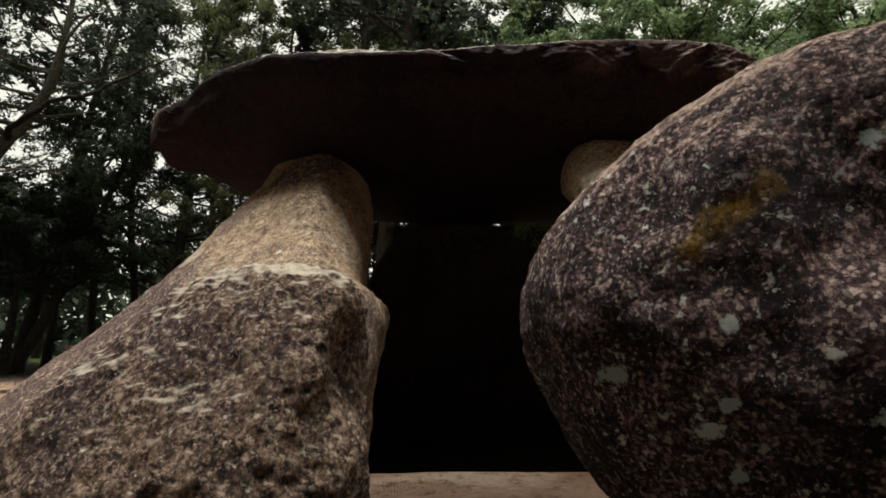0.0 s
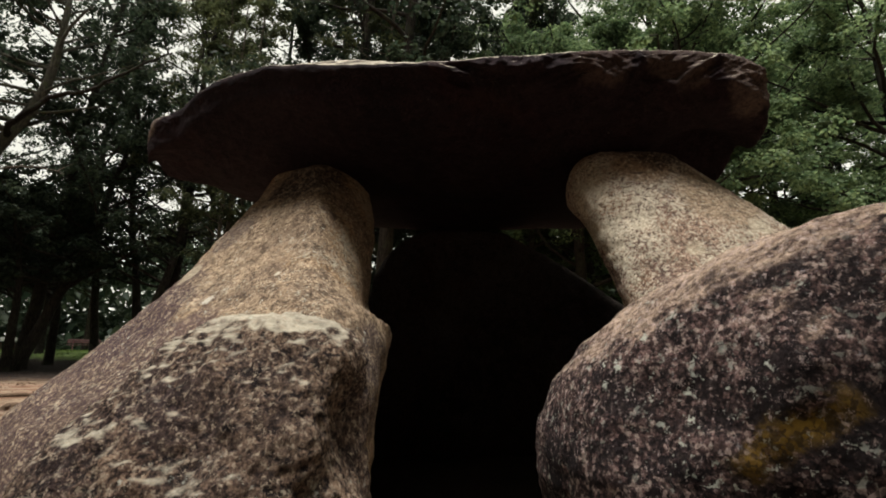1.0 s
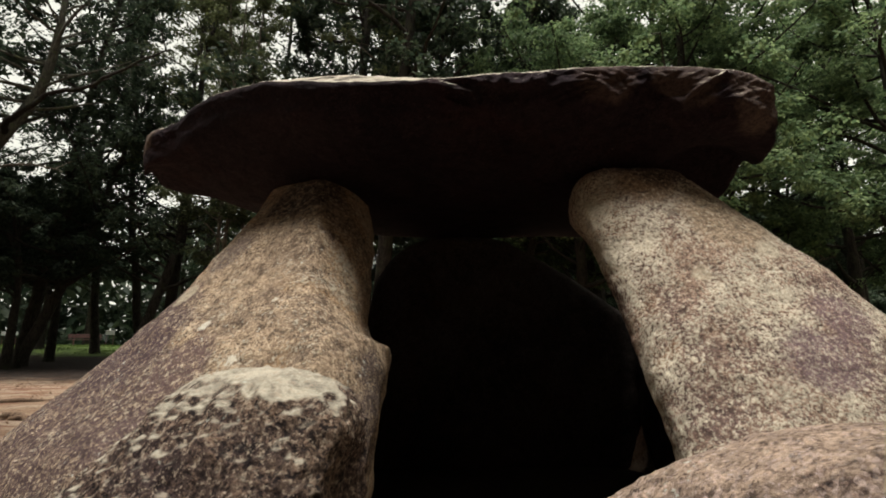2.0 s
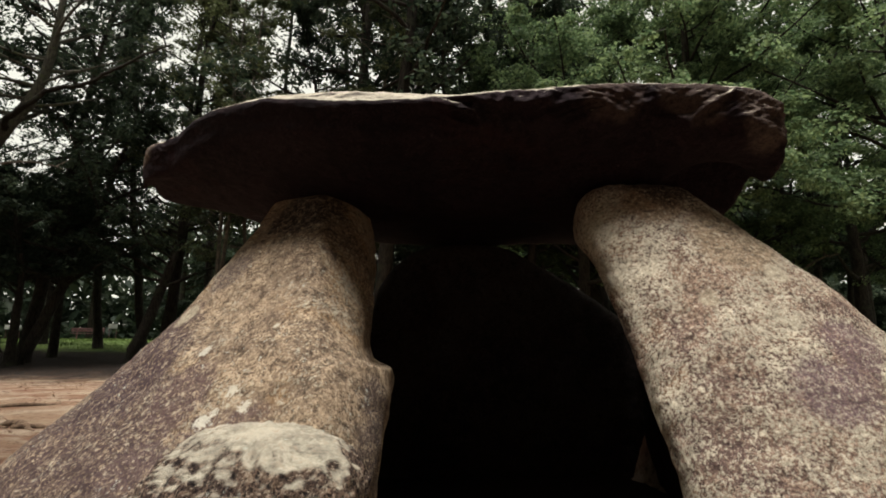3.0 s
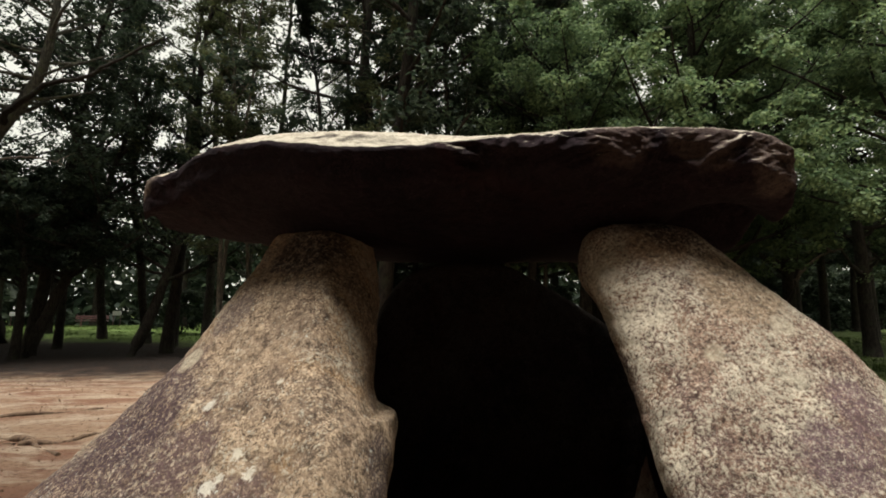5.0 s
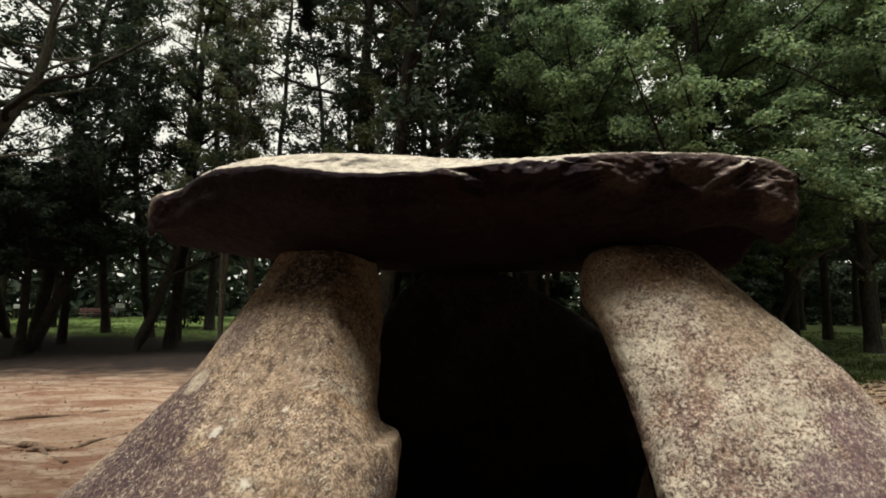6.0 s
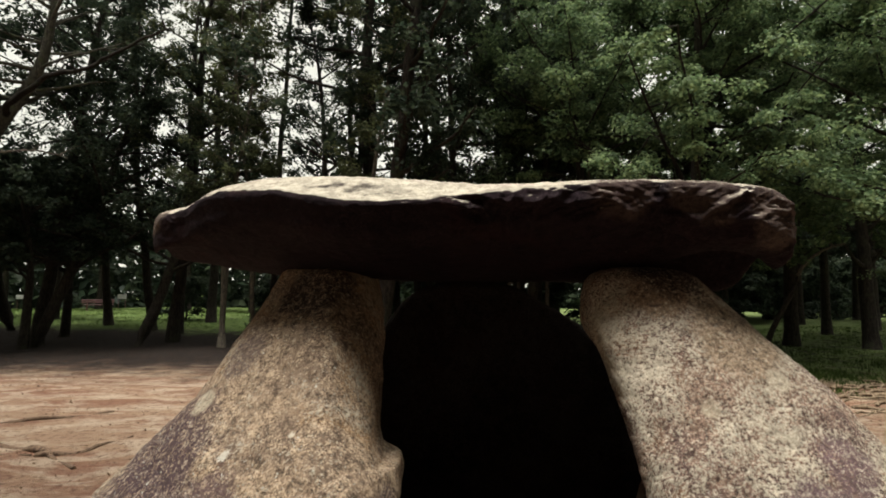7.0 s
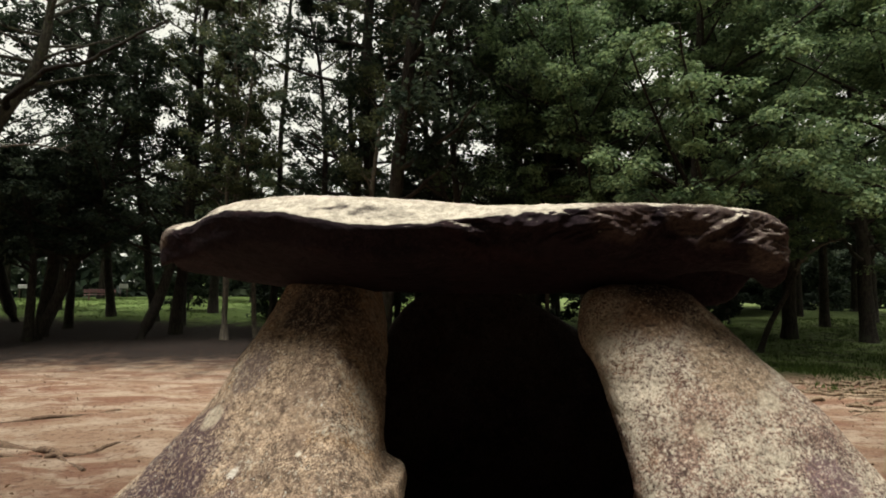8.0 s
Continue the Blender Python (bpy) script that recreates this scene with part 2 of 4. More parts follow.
# near-black base puts the underside's shade into the colour; lighter zones paint lit facets
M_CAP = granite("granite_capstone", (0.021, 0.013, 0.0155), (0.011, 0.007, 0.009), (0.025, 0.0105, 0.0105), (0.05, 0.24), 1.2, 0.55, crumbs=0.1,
                lit_tops=(0.62, 0.56, 0.44, 0.60, 0.80, 0.75),
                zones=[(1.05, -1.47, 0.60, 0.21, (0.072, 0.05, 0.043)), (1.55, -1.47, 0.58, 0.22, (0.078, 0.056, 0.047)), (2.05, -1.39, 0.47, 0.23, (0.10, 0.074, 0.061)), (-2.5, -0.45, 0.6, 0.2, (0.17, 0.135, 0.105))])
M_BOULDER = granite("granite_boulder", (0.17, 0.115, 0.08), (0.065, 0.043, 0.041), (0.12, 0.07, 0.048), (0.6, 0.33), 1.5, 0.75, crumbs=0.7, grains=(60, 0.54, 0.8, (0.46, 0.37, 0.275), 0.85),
                    pits=(48, 0.35, 0.41), lit_tops=(0.66, 0.60, 0.47, 0.68, 0.92, 0.9))
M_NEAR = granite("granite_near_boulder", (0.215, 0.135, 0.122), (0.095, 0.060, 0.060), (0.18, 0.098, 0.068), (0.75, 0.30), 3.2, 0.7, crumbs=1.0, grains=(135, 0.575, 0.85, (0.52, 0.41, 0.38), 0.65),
                 clods=(230, 0.2, 15, 0.495), streak=((-0.645, -0.163, 0.595), (-0.575, -0.195, 0.65), 0.017), lit_tops=(0.80, 0.59, 0.43, 0.44, 0.80, 0.4),
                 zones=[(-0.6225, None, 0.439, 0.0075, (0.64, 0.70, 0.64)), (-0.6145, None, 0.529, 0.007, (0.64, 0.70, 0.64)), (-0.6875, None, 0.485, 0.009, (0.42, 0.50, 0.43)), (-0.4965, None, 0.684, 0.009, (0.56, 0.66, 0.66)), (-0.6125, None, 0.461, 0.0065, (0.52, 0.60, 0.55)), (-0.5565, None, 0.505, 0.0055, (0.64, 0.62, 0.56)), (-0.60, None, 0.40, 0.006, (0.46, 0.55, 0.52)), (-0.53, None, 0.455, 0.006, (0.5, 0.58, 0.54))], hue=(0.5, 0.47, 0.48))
# the chamber's granite, its base lowered so that the colour holds the shade
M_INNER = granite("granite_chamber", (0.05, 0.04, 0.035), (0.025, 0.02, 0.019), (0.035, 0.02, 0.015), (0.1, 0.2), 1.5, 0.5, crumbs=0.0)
# earth made near-black to carry the shade of the chamber floor
M_EARTH = granite("shaded_earth", (0.04, 0.028, 0.021), (0.022, 0.016, 0.013), (0.035, 0.021, 0.014), (0.0, 0.2), 2.0, 0.5, crumbs=0.0)


def ground_material():
    m, nt, bsdf = material("sandy_ground")
    g = Graph(nt)
    stretch = nt.nodes.new("ShaderNodeMapping")
    stretch.inputs["Scale"].default_value = (0.45, 1.0, 1)
    nt.links.new(g.co, stretch.inputs[0])
    sc = stretch.outputs[0]
    col = g.mix(g.ramp(g.noise(0.9, 6, 0.62, 0.5, sc), 0.40, 0.58), (0.255, 0.135, 0.084), (0.37, 0.25, 0.163))
    col = g.mix(g.ramp(g.noise(2.0, 7, 0.68, 0.4, sc), 0.455, 0.59, 0, 0.85), col, (0.51, 0.395, 0.285))
    col = g.mix(g.ramp(g.noise(11, 8, 0.78, 0.3), 0.52, 0.61, 0, 0.75), col, (0.11, 0.055, 0.035))
    col = g.mix(g.ramp(g.noise(90, 3, 0.7), 0.58, 0.7, 0, 0.5), col, (0.1, 0.07, 0.05))
    # leaf litter under the trees, their shade painted into it, grass past it
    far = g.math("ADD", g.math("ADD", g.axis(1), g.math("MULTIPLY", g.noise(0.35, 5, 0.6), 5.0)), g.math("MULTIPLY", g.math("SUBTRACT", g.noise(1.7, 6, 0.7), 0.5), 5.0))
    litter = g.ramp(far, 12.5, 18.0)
    shaded_litter = g.mix(g.ramp(g.noise(5, 6, 0.7), 0.4, 0.6), (0.009, 0.006, 0.0045), (0.026, 0.016, 0.011))
    col = g.mix(litter, col, shaded_litter)
    green = g.mix(g.ramp(g.noise(2.5, 6, 0.7), 0.35, 0.65), (0.05, 0.085, 0.02), (0.11, 0.155, 0.04))
    grass = g.math("MULTIPLY", g.ramp(far, 26.5, 29.5), g.ramp(g.noise(0.8, 4, 0.6), 0.25, 0.45))
    col = g.mix(grass, col, green)
    # thin grass under the open trees on the right
    turf = g.math("MULTIPLY", g.ramp(g.math("ADD", g.axis(0), g.math("MULTIPLY", g.noise(0.5, 5, 0.6), 4.0)), 7.0, 11.0), g.ramp(far, 14.0, 17.0))
    col = g.mix(g.math("MULTIPLY", turf, g.ramp(g.noise(1.6, 6, 0.7), 0.34, 0.54, 0.1, 0.95)), col, (0.125, 0.165, 0.058))
    nt.links.new(col, bsdf.inputs["Base Color"])
    bsdf.inputs["Roughness"].default_value = 0.95
    bsdf.inputs["Specular IOR Level"].default_value = 0.2
    b = g.bump(g.noise(5, 9, 0.75), 1.0, 0.10)
    b = g.bump(g.noise(40, 6, 0.75), 0.7, 0.01, b)
    nt.links.new(b, bsdf.inputs["Normal"])
    return m


M_GROUND = ground_material()


def bark_material(name, a, b, moss):
    m, nt, bsdf = material(name)
    g = Graph(nt)
    stretch = nt.nodes.new("ShaderNodeMapping")
    stretch.inputs["Scale"].default_value = (1, 1, 0.22)
    nt.links.new(g.co, stretch.inputs[0])
    f = g.noise(22, 6, 0.7, 0.4, stretch.outputs[0])
    col = g.mix(g.ramp(f, 0.38, 0.62), a, b)
    col = g.mix(g.ramp(g.noise(3.0, 5, 0.65), 0.5, 0.66, 0, 0.7), col, moss)
    nt.links.new(col, bsdf.inputs["Base Color"])
    bsdf.inputs["Roughness"].default_value = 0.95
    bsdf.inputs["Specular IOR Level"].default_value = 0.15
    nt.links.new(g.bump(f, 0.9, 0.03), bsdf.inputs["Normal"])
    return m


M_BARK = bark_material("oak_bark", (0.012, 0.0095, 0.008), (0.036, 0.030, 0.024), (0.036, 0.04, 0.024))
M_PALEBARK = bark_material("birch_bark", (0.045, 0.039, 0.031), (0.12, 0.102, 0.078), (0.07, 0.07, 0.042))
M_MOSSBARK = bark_material("mossy_bark", (0.045, 0.043, 0.035), (0.11, 0.105, 0.085), (0.075, 0.09, 0.04))
M_BARKSAND = bark_material("sandy_root", (0.06, 0.038, 0.026), (0.15, 0.10, 0.065), (0.12, 0.085, 0.055))
M_ROOT = bark_material("root_wood", (0.10, 0.07, 0.045), (0.27, 0.20, 0.13), (0.16, 0.13, 0.085))


def leaf_material(name, a, b, shine=0.12):
    m, nt, bsdf = material(name)
    g = Graph(nt)
    geo = nt.nodes.new("ShaderNodeNewGeometry")
    col = g.mix(geo.outputs["Random Per Island"], a, b)
    col = g.mix(g.ramp(g.noise(0.8, 4, 0.6), 0.42, 0.62, 0, 0.75), col, tuple(c * 0.6 for c in a))
    nt.links.new(col, bsdf.inputs["Base Color"])
    bsdf.inputs["Roughness"].default_value = 0.55
    bsdf.inputs["Specular IOR Level"].default_value = shine
    tr = nt.nodes.new("ShaderNodeBsdfTranslucent")
    nt.links.new(col, tr.inputs[0])
    mx = nt.nodes.new("ShaderNodeMixShader")
    mx.inputs[0].default_value = 0.48
    nt.links.new(bsdf.outputs[0], mx.inputs[1])
    nt.links.new(tr.outputs[0], mx.inputs[2])
    nt.links.new(mx.outputs[0], nt.nodes["Material Output"].inputs[0])
    return m


M_LEAF = leaf_material("oak_leaves", (0.062, 0.108, 0.052), (0.24, 0.315, 0.142))
# leaves darkened so that the colour holds the backlit, shaded look of the wood
M_LEAF_DARK = leaf_material("shaded_leaves", (0.021, 0.034, 0.022), (0.056, 0.073, 0.041))
M_LEAF_OLIVE = leaf_material("olive_leaves", (0.045, 0.058, 0.026), (0.105, 0.115, 0.05))
M_LITTER = leaf_material("dry_leaves", (0.05, 0.03, 0.018), (0.17, 0.10, 0.055), 0.1)
M_GRASS = leaf_material("grass_blades", (0.06, 0.10, 0.024), (0.135, 0.18, 0.055))


def plain(name, color, rough=0.6, metal=0.0):
    m, nt, bsdf = material(name)
    g = Graph(nt)
    col = g.mix(g.ramp(g.noise(9, 5, 0.6), 0.4, 0.62), tuple(c * 0.72 for c in color), color)
    nt.links.new(col, bsdf.inputs["Base Color"])
    bsdf.inputs["Roughness"].default_value, bsdf.inputs["Metallic"].default_value = rough, metal
    return m


M_BENCH = plain("red_brown_wood", (0.10, 0.042, 0.04), 0.7)
M_PAPER = plain("white_board", (0.55, 0.55, 0.52), 0.6)

# ---- builders ----
def part(name, me, mat, parent=None, label=""):
    if isinstance(me, bmesh.types.BMesh):
        data = bpy.data.meshes.new(name)
        me.to_mesh(data)
        me.free()
    else:
        data = me
    if not data.materials:
        data.materials.append(mat)
    ob = new(name, data)
    ob.parent = parent
    if label:
        tagged(ob, label)
    return ob


def smooth(xs, ys, x):
    """A smooth curve through the stations (xs, ys)."""
    xs, ys, x = np.array(xs, float), np.array(ys, float), np.clip(np.array(x, float), xs[0], xs[-1])
    h = np.diff(xs)
    slope = np.diff(ys) / h
    m = np.concatenate(([slope[0]], (slope[:-1] + slope[1:]) / 2, [slope[-1]]))
    k = np.clip(np.searchsorted(xs, x, side="right") - 1, 0, len(h) - 1)
    t = (x - xs[k]) / h[k]
    return ((2 * t**3 - 3 * t**2 + 1) * ys[k] + (t**3 - 2 * t**2 + t) * h[k] * m[k]
            + (-2 * t**3 + 3 * t**2) * ys[k + 1] + (t**3 - t**2) * h[k] * m[k + 1])


def skin(name, rings, origin):
    """A closed mesh over rings of points (n, m, 3), with a pole at either end, about its own origin."""
    n, m, _ = rings.shape
    verts = np.concatenate((rings.reshape(-1, 3), rings[0].mean(0)[None], rings[-1].mean(0)[None])) - np.array(origin)
    i, j = np.meshgrid(np.arange(n - 1), np.arange(m), indexing="ij")
    k = (j + 1) % m
    quads = np.stack((i * m + j, i * m + k, (i + 1) * m + k, (i + 1) * m + j), -1).reshape(-1, 4).tolist()
    a, b = n * m, n * m + 1
    for q in range(m):
        r = (q + 1) % m
        quads.append((a, r, q))
        quads.append((b, (n - 1) * m + q, (n - 1) * m + r))
    me = bpy.data.meshes.new(name)
    me.from_pydata(verts.tolist(), [], quads)
    bm = bmesh.new()
    bm.from_mesh(me)
    bmesh.ops.recalc_face_normals(bm, faces=bm.faces)
    bm.to_mesh(me)
    bm.free()
    me.polygons.foreach_set("use_smooth", [True] * len(me.polygons))
    me.update()
    return me


def roughen(me, layers, seed, extra=None):
    """Push the vertices along their normals by layers of noise (size in metres, depth, ridged) and by extra(x, y, z, normal)."""
    n = len(me.vertices)
    co, no = np.zeros(n * 3), np.zeros(n * 3)
    me.vertices.foreach_get("co", co)
    me.vertex_normals.foreach_get("vector", no)
    co, no = co.reshape(-1, 3), no.reshape(-1, 3)
    out = np.zeros(n)
    off = Vector((seed * 7.31, seed * 3.17, seed * 5.77))
    for size, depth, ridged in layers:
        f = 1.0 / size
        for i in range(n):
            v = noise.noise(Vector(co[i]) * f + off)
            out[i] += depth * ((0.5 - 2 * abs(v)) if ridged else v)
    if extra is not None:
        out += extra(co, no)
    co += no * out[:, None]
    me.vertices.foreach_set("co", co.reshape(-1))
    me.update()


def standing_stone(name, z, xl, xr, yf, yb, square=2.6, turn=0.0, rows=120, cols=170, round_top=0.12):
    """A stone built up of level sections: stations of height, both flanks, front and back."""
    z0, z1 = z[0], z[-1]
    hs = z0 + (z1 - z0) * np.linspace(0, 1, rows) ** 0.93
    a = np.linspace(0, 2 * math.pi, cols, endpoint=False)
    ca, sa = np.cos(a), np.sin(a)
    ux = np.sign(ca) * np.abs(ca) ** (2 / square)
    uy = np.sign(sa) * np.abs(sa) ** (2 / square)
    rings = []
    for h in hs:
        l, r, f, b = (float(smooth(z, q, h)) for q in (xl, xr, yf, yb))
        s = 1.0
        if h > z1 - round_top:
            s = max(0.02, 1 - ((h - z1 + round_top) / round_top) ** 2.6) ** (1 / 2.6)
        cx, cy, hx, hy = (l + r) / 2, (f + b) / 2, (r - l) / 2 * s, (b - f) / 2 * s
        rings.append(np.stack((cx + ux * hx, cy + uy * hy + turn * ux * hx, np.full(cols, h)), -1))
    origin = ((xl[0] + xr[0]) / 2, (yf[0] + yb[0]) / 2, 0.0)
    return skin(name, np.array(rings), origin), origin


def bumped(*bumps):
    """Swellings (x, y, z, radius, depth) about an origin."""
    def f(co, no):
        out = np.zeros(len(co))
        for x, y, z, r, d in bumps:
            out += d * np.exp(-(((co - np.array((x, y, z))) ** 2).sum(1) / (r * r)) ** 1.7)
        return out
    return f


ROUGH = [(0.7, 0.03, False), (0.25, 0.012, False), (0.1, 0.008, False), (0.05, 0.005, False), (0.022, 0.003, False)]


def stone(name, me, origin, mat, label):
    ob = part(name, me, mat)
    ob.location = origin
    return tagged(ob, label, "stone", "stones of the dolmen")


def ground_height(x, y):
    r = math.hypot(x, y)
    z = 0.05 * noise.noise(Vector((x * 0.35, y * 0.35, 3.1))) + 0.02 * noise.noise(Vector((x * 1.3, y * 1.3, 7.7)))
    z += 0.25 * noise.noise(Vector((x * 0.05, y * 0.05, 1.3))) * min(1.0, max(0.0, (r - 8) / 12))
    rise = min(1.0, max(0.0, (r - 24) / 16))
    hollow = (abs((x - 0.52) / 1.70) ** 4 + abs((y - 4.35) / 1.87) ** 4) ** 0.25          # the dug-out chamber
    dip = min(1.0, max(0.0, (1.02 - hollow) / 0.09))
    return z * min(1.0, 0.35 + r / 6) + 0.45 * rise * rise * (3 - 2 * rise) - 0.44 * dip * dip * (3 - 2 * dip)


# ---- the dolmen ----
# left upright, leaning back under the slab
me, o = standing_stone("standing_stone",
    z=[-0.5, 0.3, 0.6, 0.9, 1.15, 1.45, 1.75, 2.0, 2.2],
    xl=[-3.2, -2.80, -2.51, -2.21, -2.00, -1.84, -1.68, -1.56, -1.49],
    xr=[-0.40, -0.41, -0.43, -0.47, -0.53, -0.57, -0.61, -0.67, -0.74],
    yf=[2.20, 2.50, 2.75, 2.97, 3.17, 3.41, 3.65, 3.85, 4.00],
    yb=[3.50, 3.80, 4.05, 4.27, 4.45, 4.66, 4.85, 4.98, 5.05], square=3.3, turn=-0.55, rows=190, cols=320)


def knob(co, no):
    """A broken shelf on the inner edge: the stone steps outwards below it."""
    x, y, z = co[:, 0] + o[0], co[:, 1] + o[1], co[:, 2]
    edge = 0.93 + 0.04 * np.sin(x * 9) - 0.25 * np.clip(-0.62 - x, 0, 1) - 0.13 * np.clip((x + 0.66) / 0.24, 0, 1)
    step = np.clip((edge - z) / 0.045 + 0.5, 0, 1)
    fade = np.clip(1.25 - (edge - z) / 0.55, 0.15, 1)
    side = np.clip((x + 0.80) / 0.28, 0, 1) * np.clip((4.0 - y) / 0.5, 0, 1)
    notch = np.exp(-((z - edge - 0.12) / 0.1) ** 2)
    return side * side * (3 - 2 * side) * (0.09 * step * step * (3 - 2 * step) * fade - 0.035 * notch)


roughen(me, ROUGH, 1, knob)


def chamfer(me, o, z, edge, width, slope, back):
    """Turn the stone's inner corner: past a line along the edge the face falls back."""
    for v in me.vertices:
        x, y = v.co.x + o[0], v.co.y + o[1]
        d = x - float(np.interp(v.co.z, z, edge)) + width
        if d > 0:
            v.co.y += slope * (d * d / 0.12 if d < 0.06 else d - 0.03) * min(1.0, max(0.0, (back - y + v.co.z * 0.75) / 0.6))
    me.update()


chamfer(me, o, [-0.5, 0.3, 0.6, 0.9, 1.15, 1.45, 1.75, 2.2], [-0.35, -0.35, -0.35, -0.38, -0.53, -0.57, -0.61, -0.74], 0.29, 1.5, 3.2)
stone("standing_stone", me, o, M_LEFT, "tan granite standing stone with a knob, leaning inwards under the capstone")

me, o = standing_stone("standing_stone",
    z=[-0.5, 0.3, 0.6, 0.9, 1.15, 1.45, 1.75, 2.0, 2.16],
    xl=[1.16, 1.14, 1.12, 1.09, 1.05, 0.98, 0.90, 0.96, 1.05],
    xr=[3.05, 2.90, 2.77, 2.63, 2.48, 2.27, 2.03, 1.82, 1.70],
    yf=[2.15, 2.42, 2.62, 2.79, 2.95, 3.12, 3.30, 3.46, 3.58],
    yb=[2.90, 3.10, 3.24, 3.40, 3.56, 3.74, 3.94, 4.10, 4.20], rows=190, cols=320)
roughen(me, ROUGH, 2)
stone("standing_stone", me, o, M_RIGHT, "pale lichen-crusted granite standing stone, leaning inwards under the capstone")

# back stone and side stones of the chamber
me, o = standing_stone("standing_stone",
    z=[-0.5, 0.6, 1.1, 1.32, 1.55, 1.8, 2.0, 2.12],
    xl=[-1.05, -1.0, -0.93, -0.87, -0.80, -0.65, -0.42, -0.16],
    xr=[2.3, 2.25, 2.15, 1.85, 1.51, 1.11, 0.74, 0.45],
    yf=[5.7, 5.75, 5.8, 5.82, 5.85, 5.87, 5.9, 5.95],
    yb=[6.4, 6.35, 6.3, 6.28, 6.25, 6.22, 6.2, 6.15], rows=70, cols=110, square=3.5)
roughen(me, ROUGH[:3], 3)
stone("standing_stone", me, o, M_INNER, "granite back stone closing the chamber, shade painted into its colour")
for seed, (x, y, w, d, h) in enumerate([(-1.30, 4.72, 0.26, 0.55, 1.92), (-1.28, 5.72, 0.26, 0.46, 1.85), (2.18, 4.62, 0.24, 0.60, 1.80), (2.36, 5.45, 0.28, 0.75, 1.75)]):
    me, o = standing_stone("standing_stone", z=[-0.5, h * 0.4, h * 0.75, h],
        xl=[x - w, x - w, x - w * 0.9, x - w * 0.7], xr=[x + w, x + w, x + w * 0.9, x + w * 0.7],
        yf=[y - d, y - d, y - d * 0.9, y - d * 0.6], yb=[y + d, y + d, y + d * 0.9, y + d * 0.6], rows=50, cols=80, square=3.0)
    roughen(me, ROUGH[:3], 10 + seed)
    stone("standing_stone", me, o, M_INNER, "granite side stone of the chamber, shade painted into its colour")

# fallen stones before the entrance
me, o = standing_stone("boulder",
    z=[-0.5, 0.25, 0.42, 0.56, 0.66, 0.75, 0.812],
    xl=[-1.36, -1.22, -1.12, -1.02, -0.94, -0.86, -0.74],
    xr=[-0.22, -0.23, -0.235, -0.24, -0.26, -0.31, -0.40],
    yf=[1.02, 1.14, 1.21, 1.29, 1.37, 1.47, 1.58],
    yb=[2.20, 2.15, 2.08, 2.02, 1.96, 1.90, 1.84], round_top=0.10, square=2.25, turn=-0.22, rows=170, cols=310)
roughen(me, [(0.5, 0.03, False), (0.2, 0.018, False), (0.09, 0.011, False), (0.045, 0.010, False), (0.022, 0.009, False)], 4, bumped((0.50, -0.24, 0.23, 0.12, 0.045), (0.54, -0.14, 0.48, 0.12, -0.055), (0.44, -0.10, 0.64, 0.10, 0.03), (0.44, -0.32, 0.46, 0.07, 0.02), (0.22, -0.4, 0.5, 0.10, -0.025), (-0.2, -0.35, 0.45, 0.12, 0.03)))
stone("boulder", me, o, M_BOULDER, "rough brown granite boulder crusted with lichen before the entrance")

me, o = standing_stone("boulder",
    z=[-0.5, 0.2, 0.382, 0.492, 0.583, 0.656, 0.72, 0.774, 0.811],
    xl=[0.42, 0.30, 0.178, 0.126, 0.113, 0.137, 0.197, 0.278, 0.354],
    xr=[1.295, 1.345, 1.355, 1.345, 1.315, 1.275, 1.215, 1.145, 1.045],
    yf=[0.295, 0.287, 0.287, 0.291, 0.297, 0.303, 0.31, 0.318, 0.33],
    yb=[0.938, 0.938, 0.908, 0.877, 0.832, 0.786, 0.725, 0.634, 0.527], round_top=0.02, square=2.8, turn=-0.181, rows=190, cols=360)
roughen(me, [(0.4, 0.008, False), (0.12, 0.006, False), (0.045, 0.005, False), (0.018, 0.003, False), (0.009, 0.002, False)], 5,
        bumped((-0.68, -0.13, 0.65, 0.05, -0.012), (-0.53, -0.22, 0.60, 0.04, -0.012), (-0.60, -0.20, 0.68, 0.045, 0.01), (-0.50, -0.24, 0.65, 0.06, -0.018), (-0.45, -0.25, 0.56, 0.06, -0.018), (-0.52, -0.23, 0.50, 0.06, 0.014), (-0.70, -0.08, 0.55, 0.05, 0.01)))
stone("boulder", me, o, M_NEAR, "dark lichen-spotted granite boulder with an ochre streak")


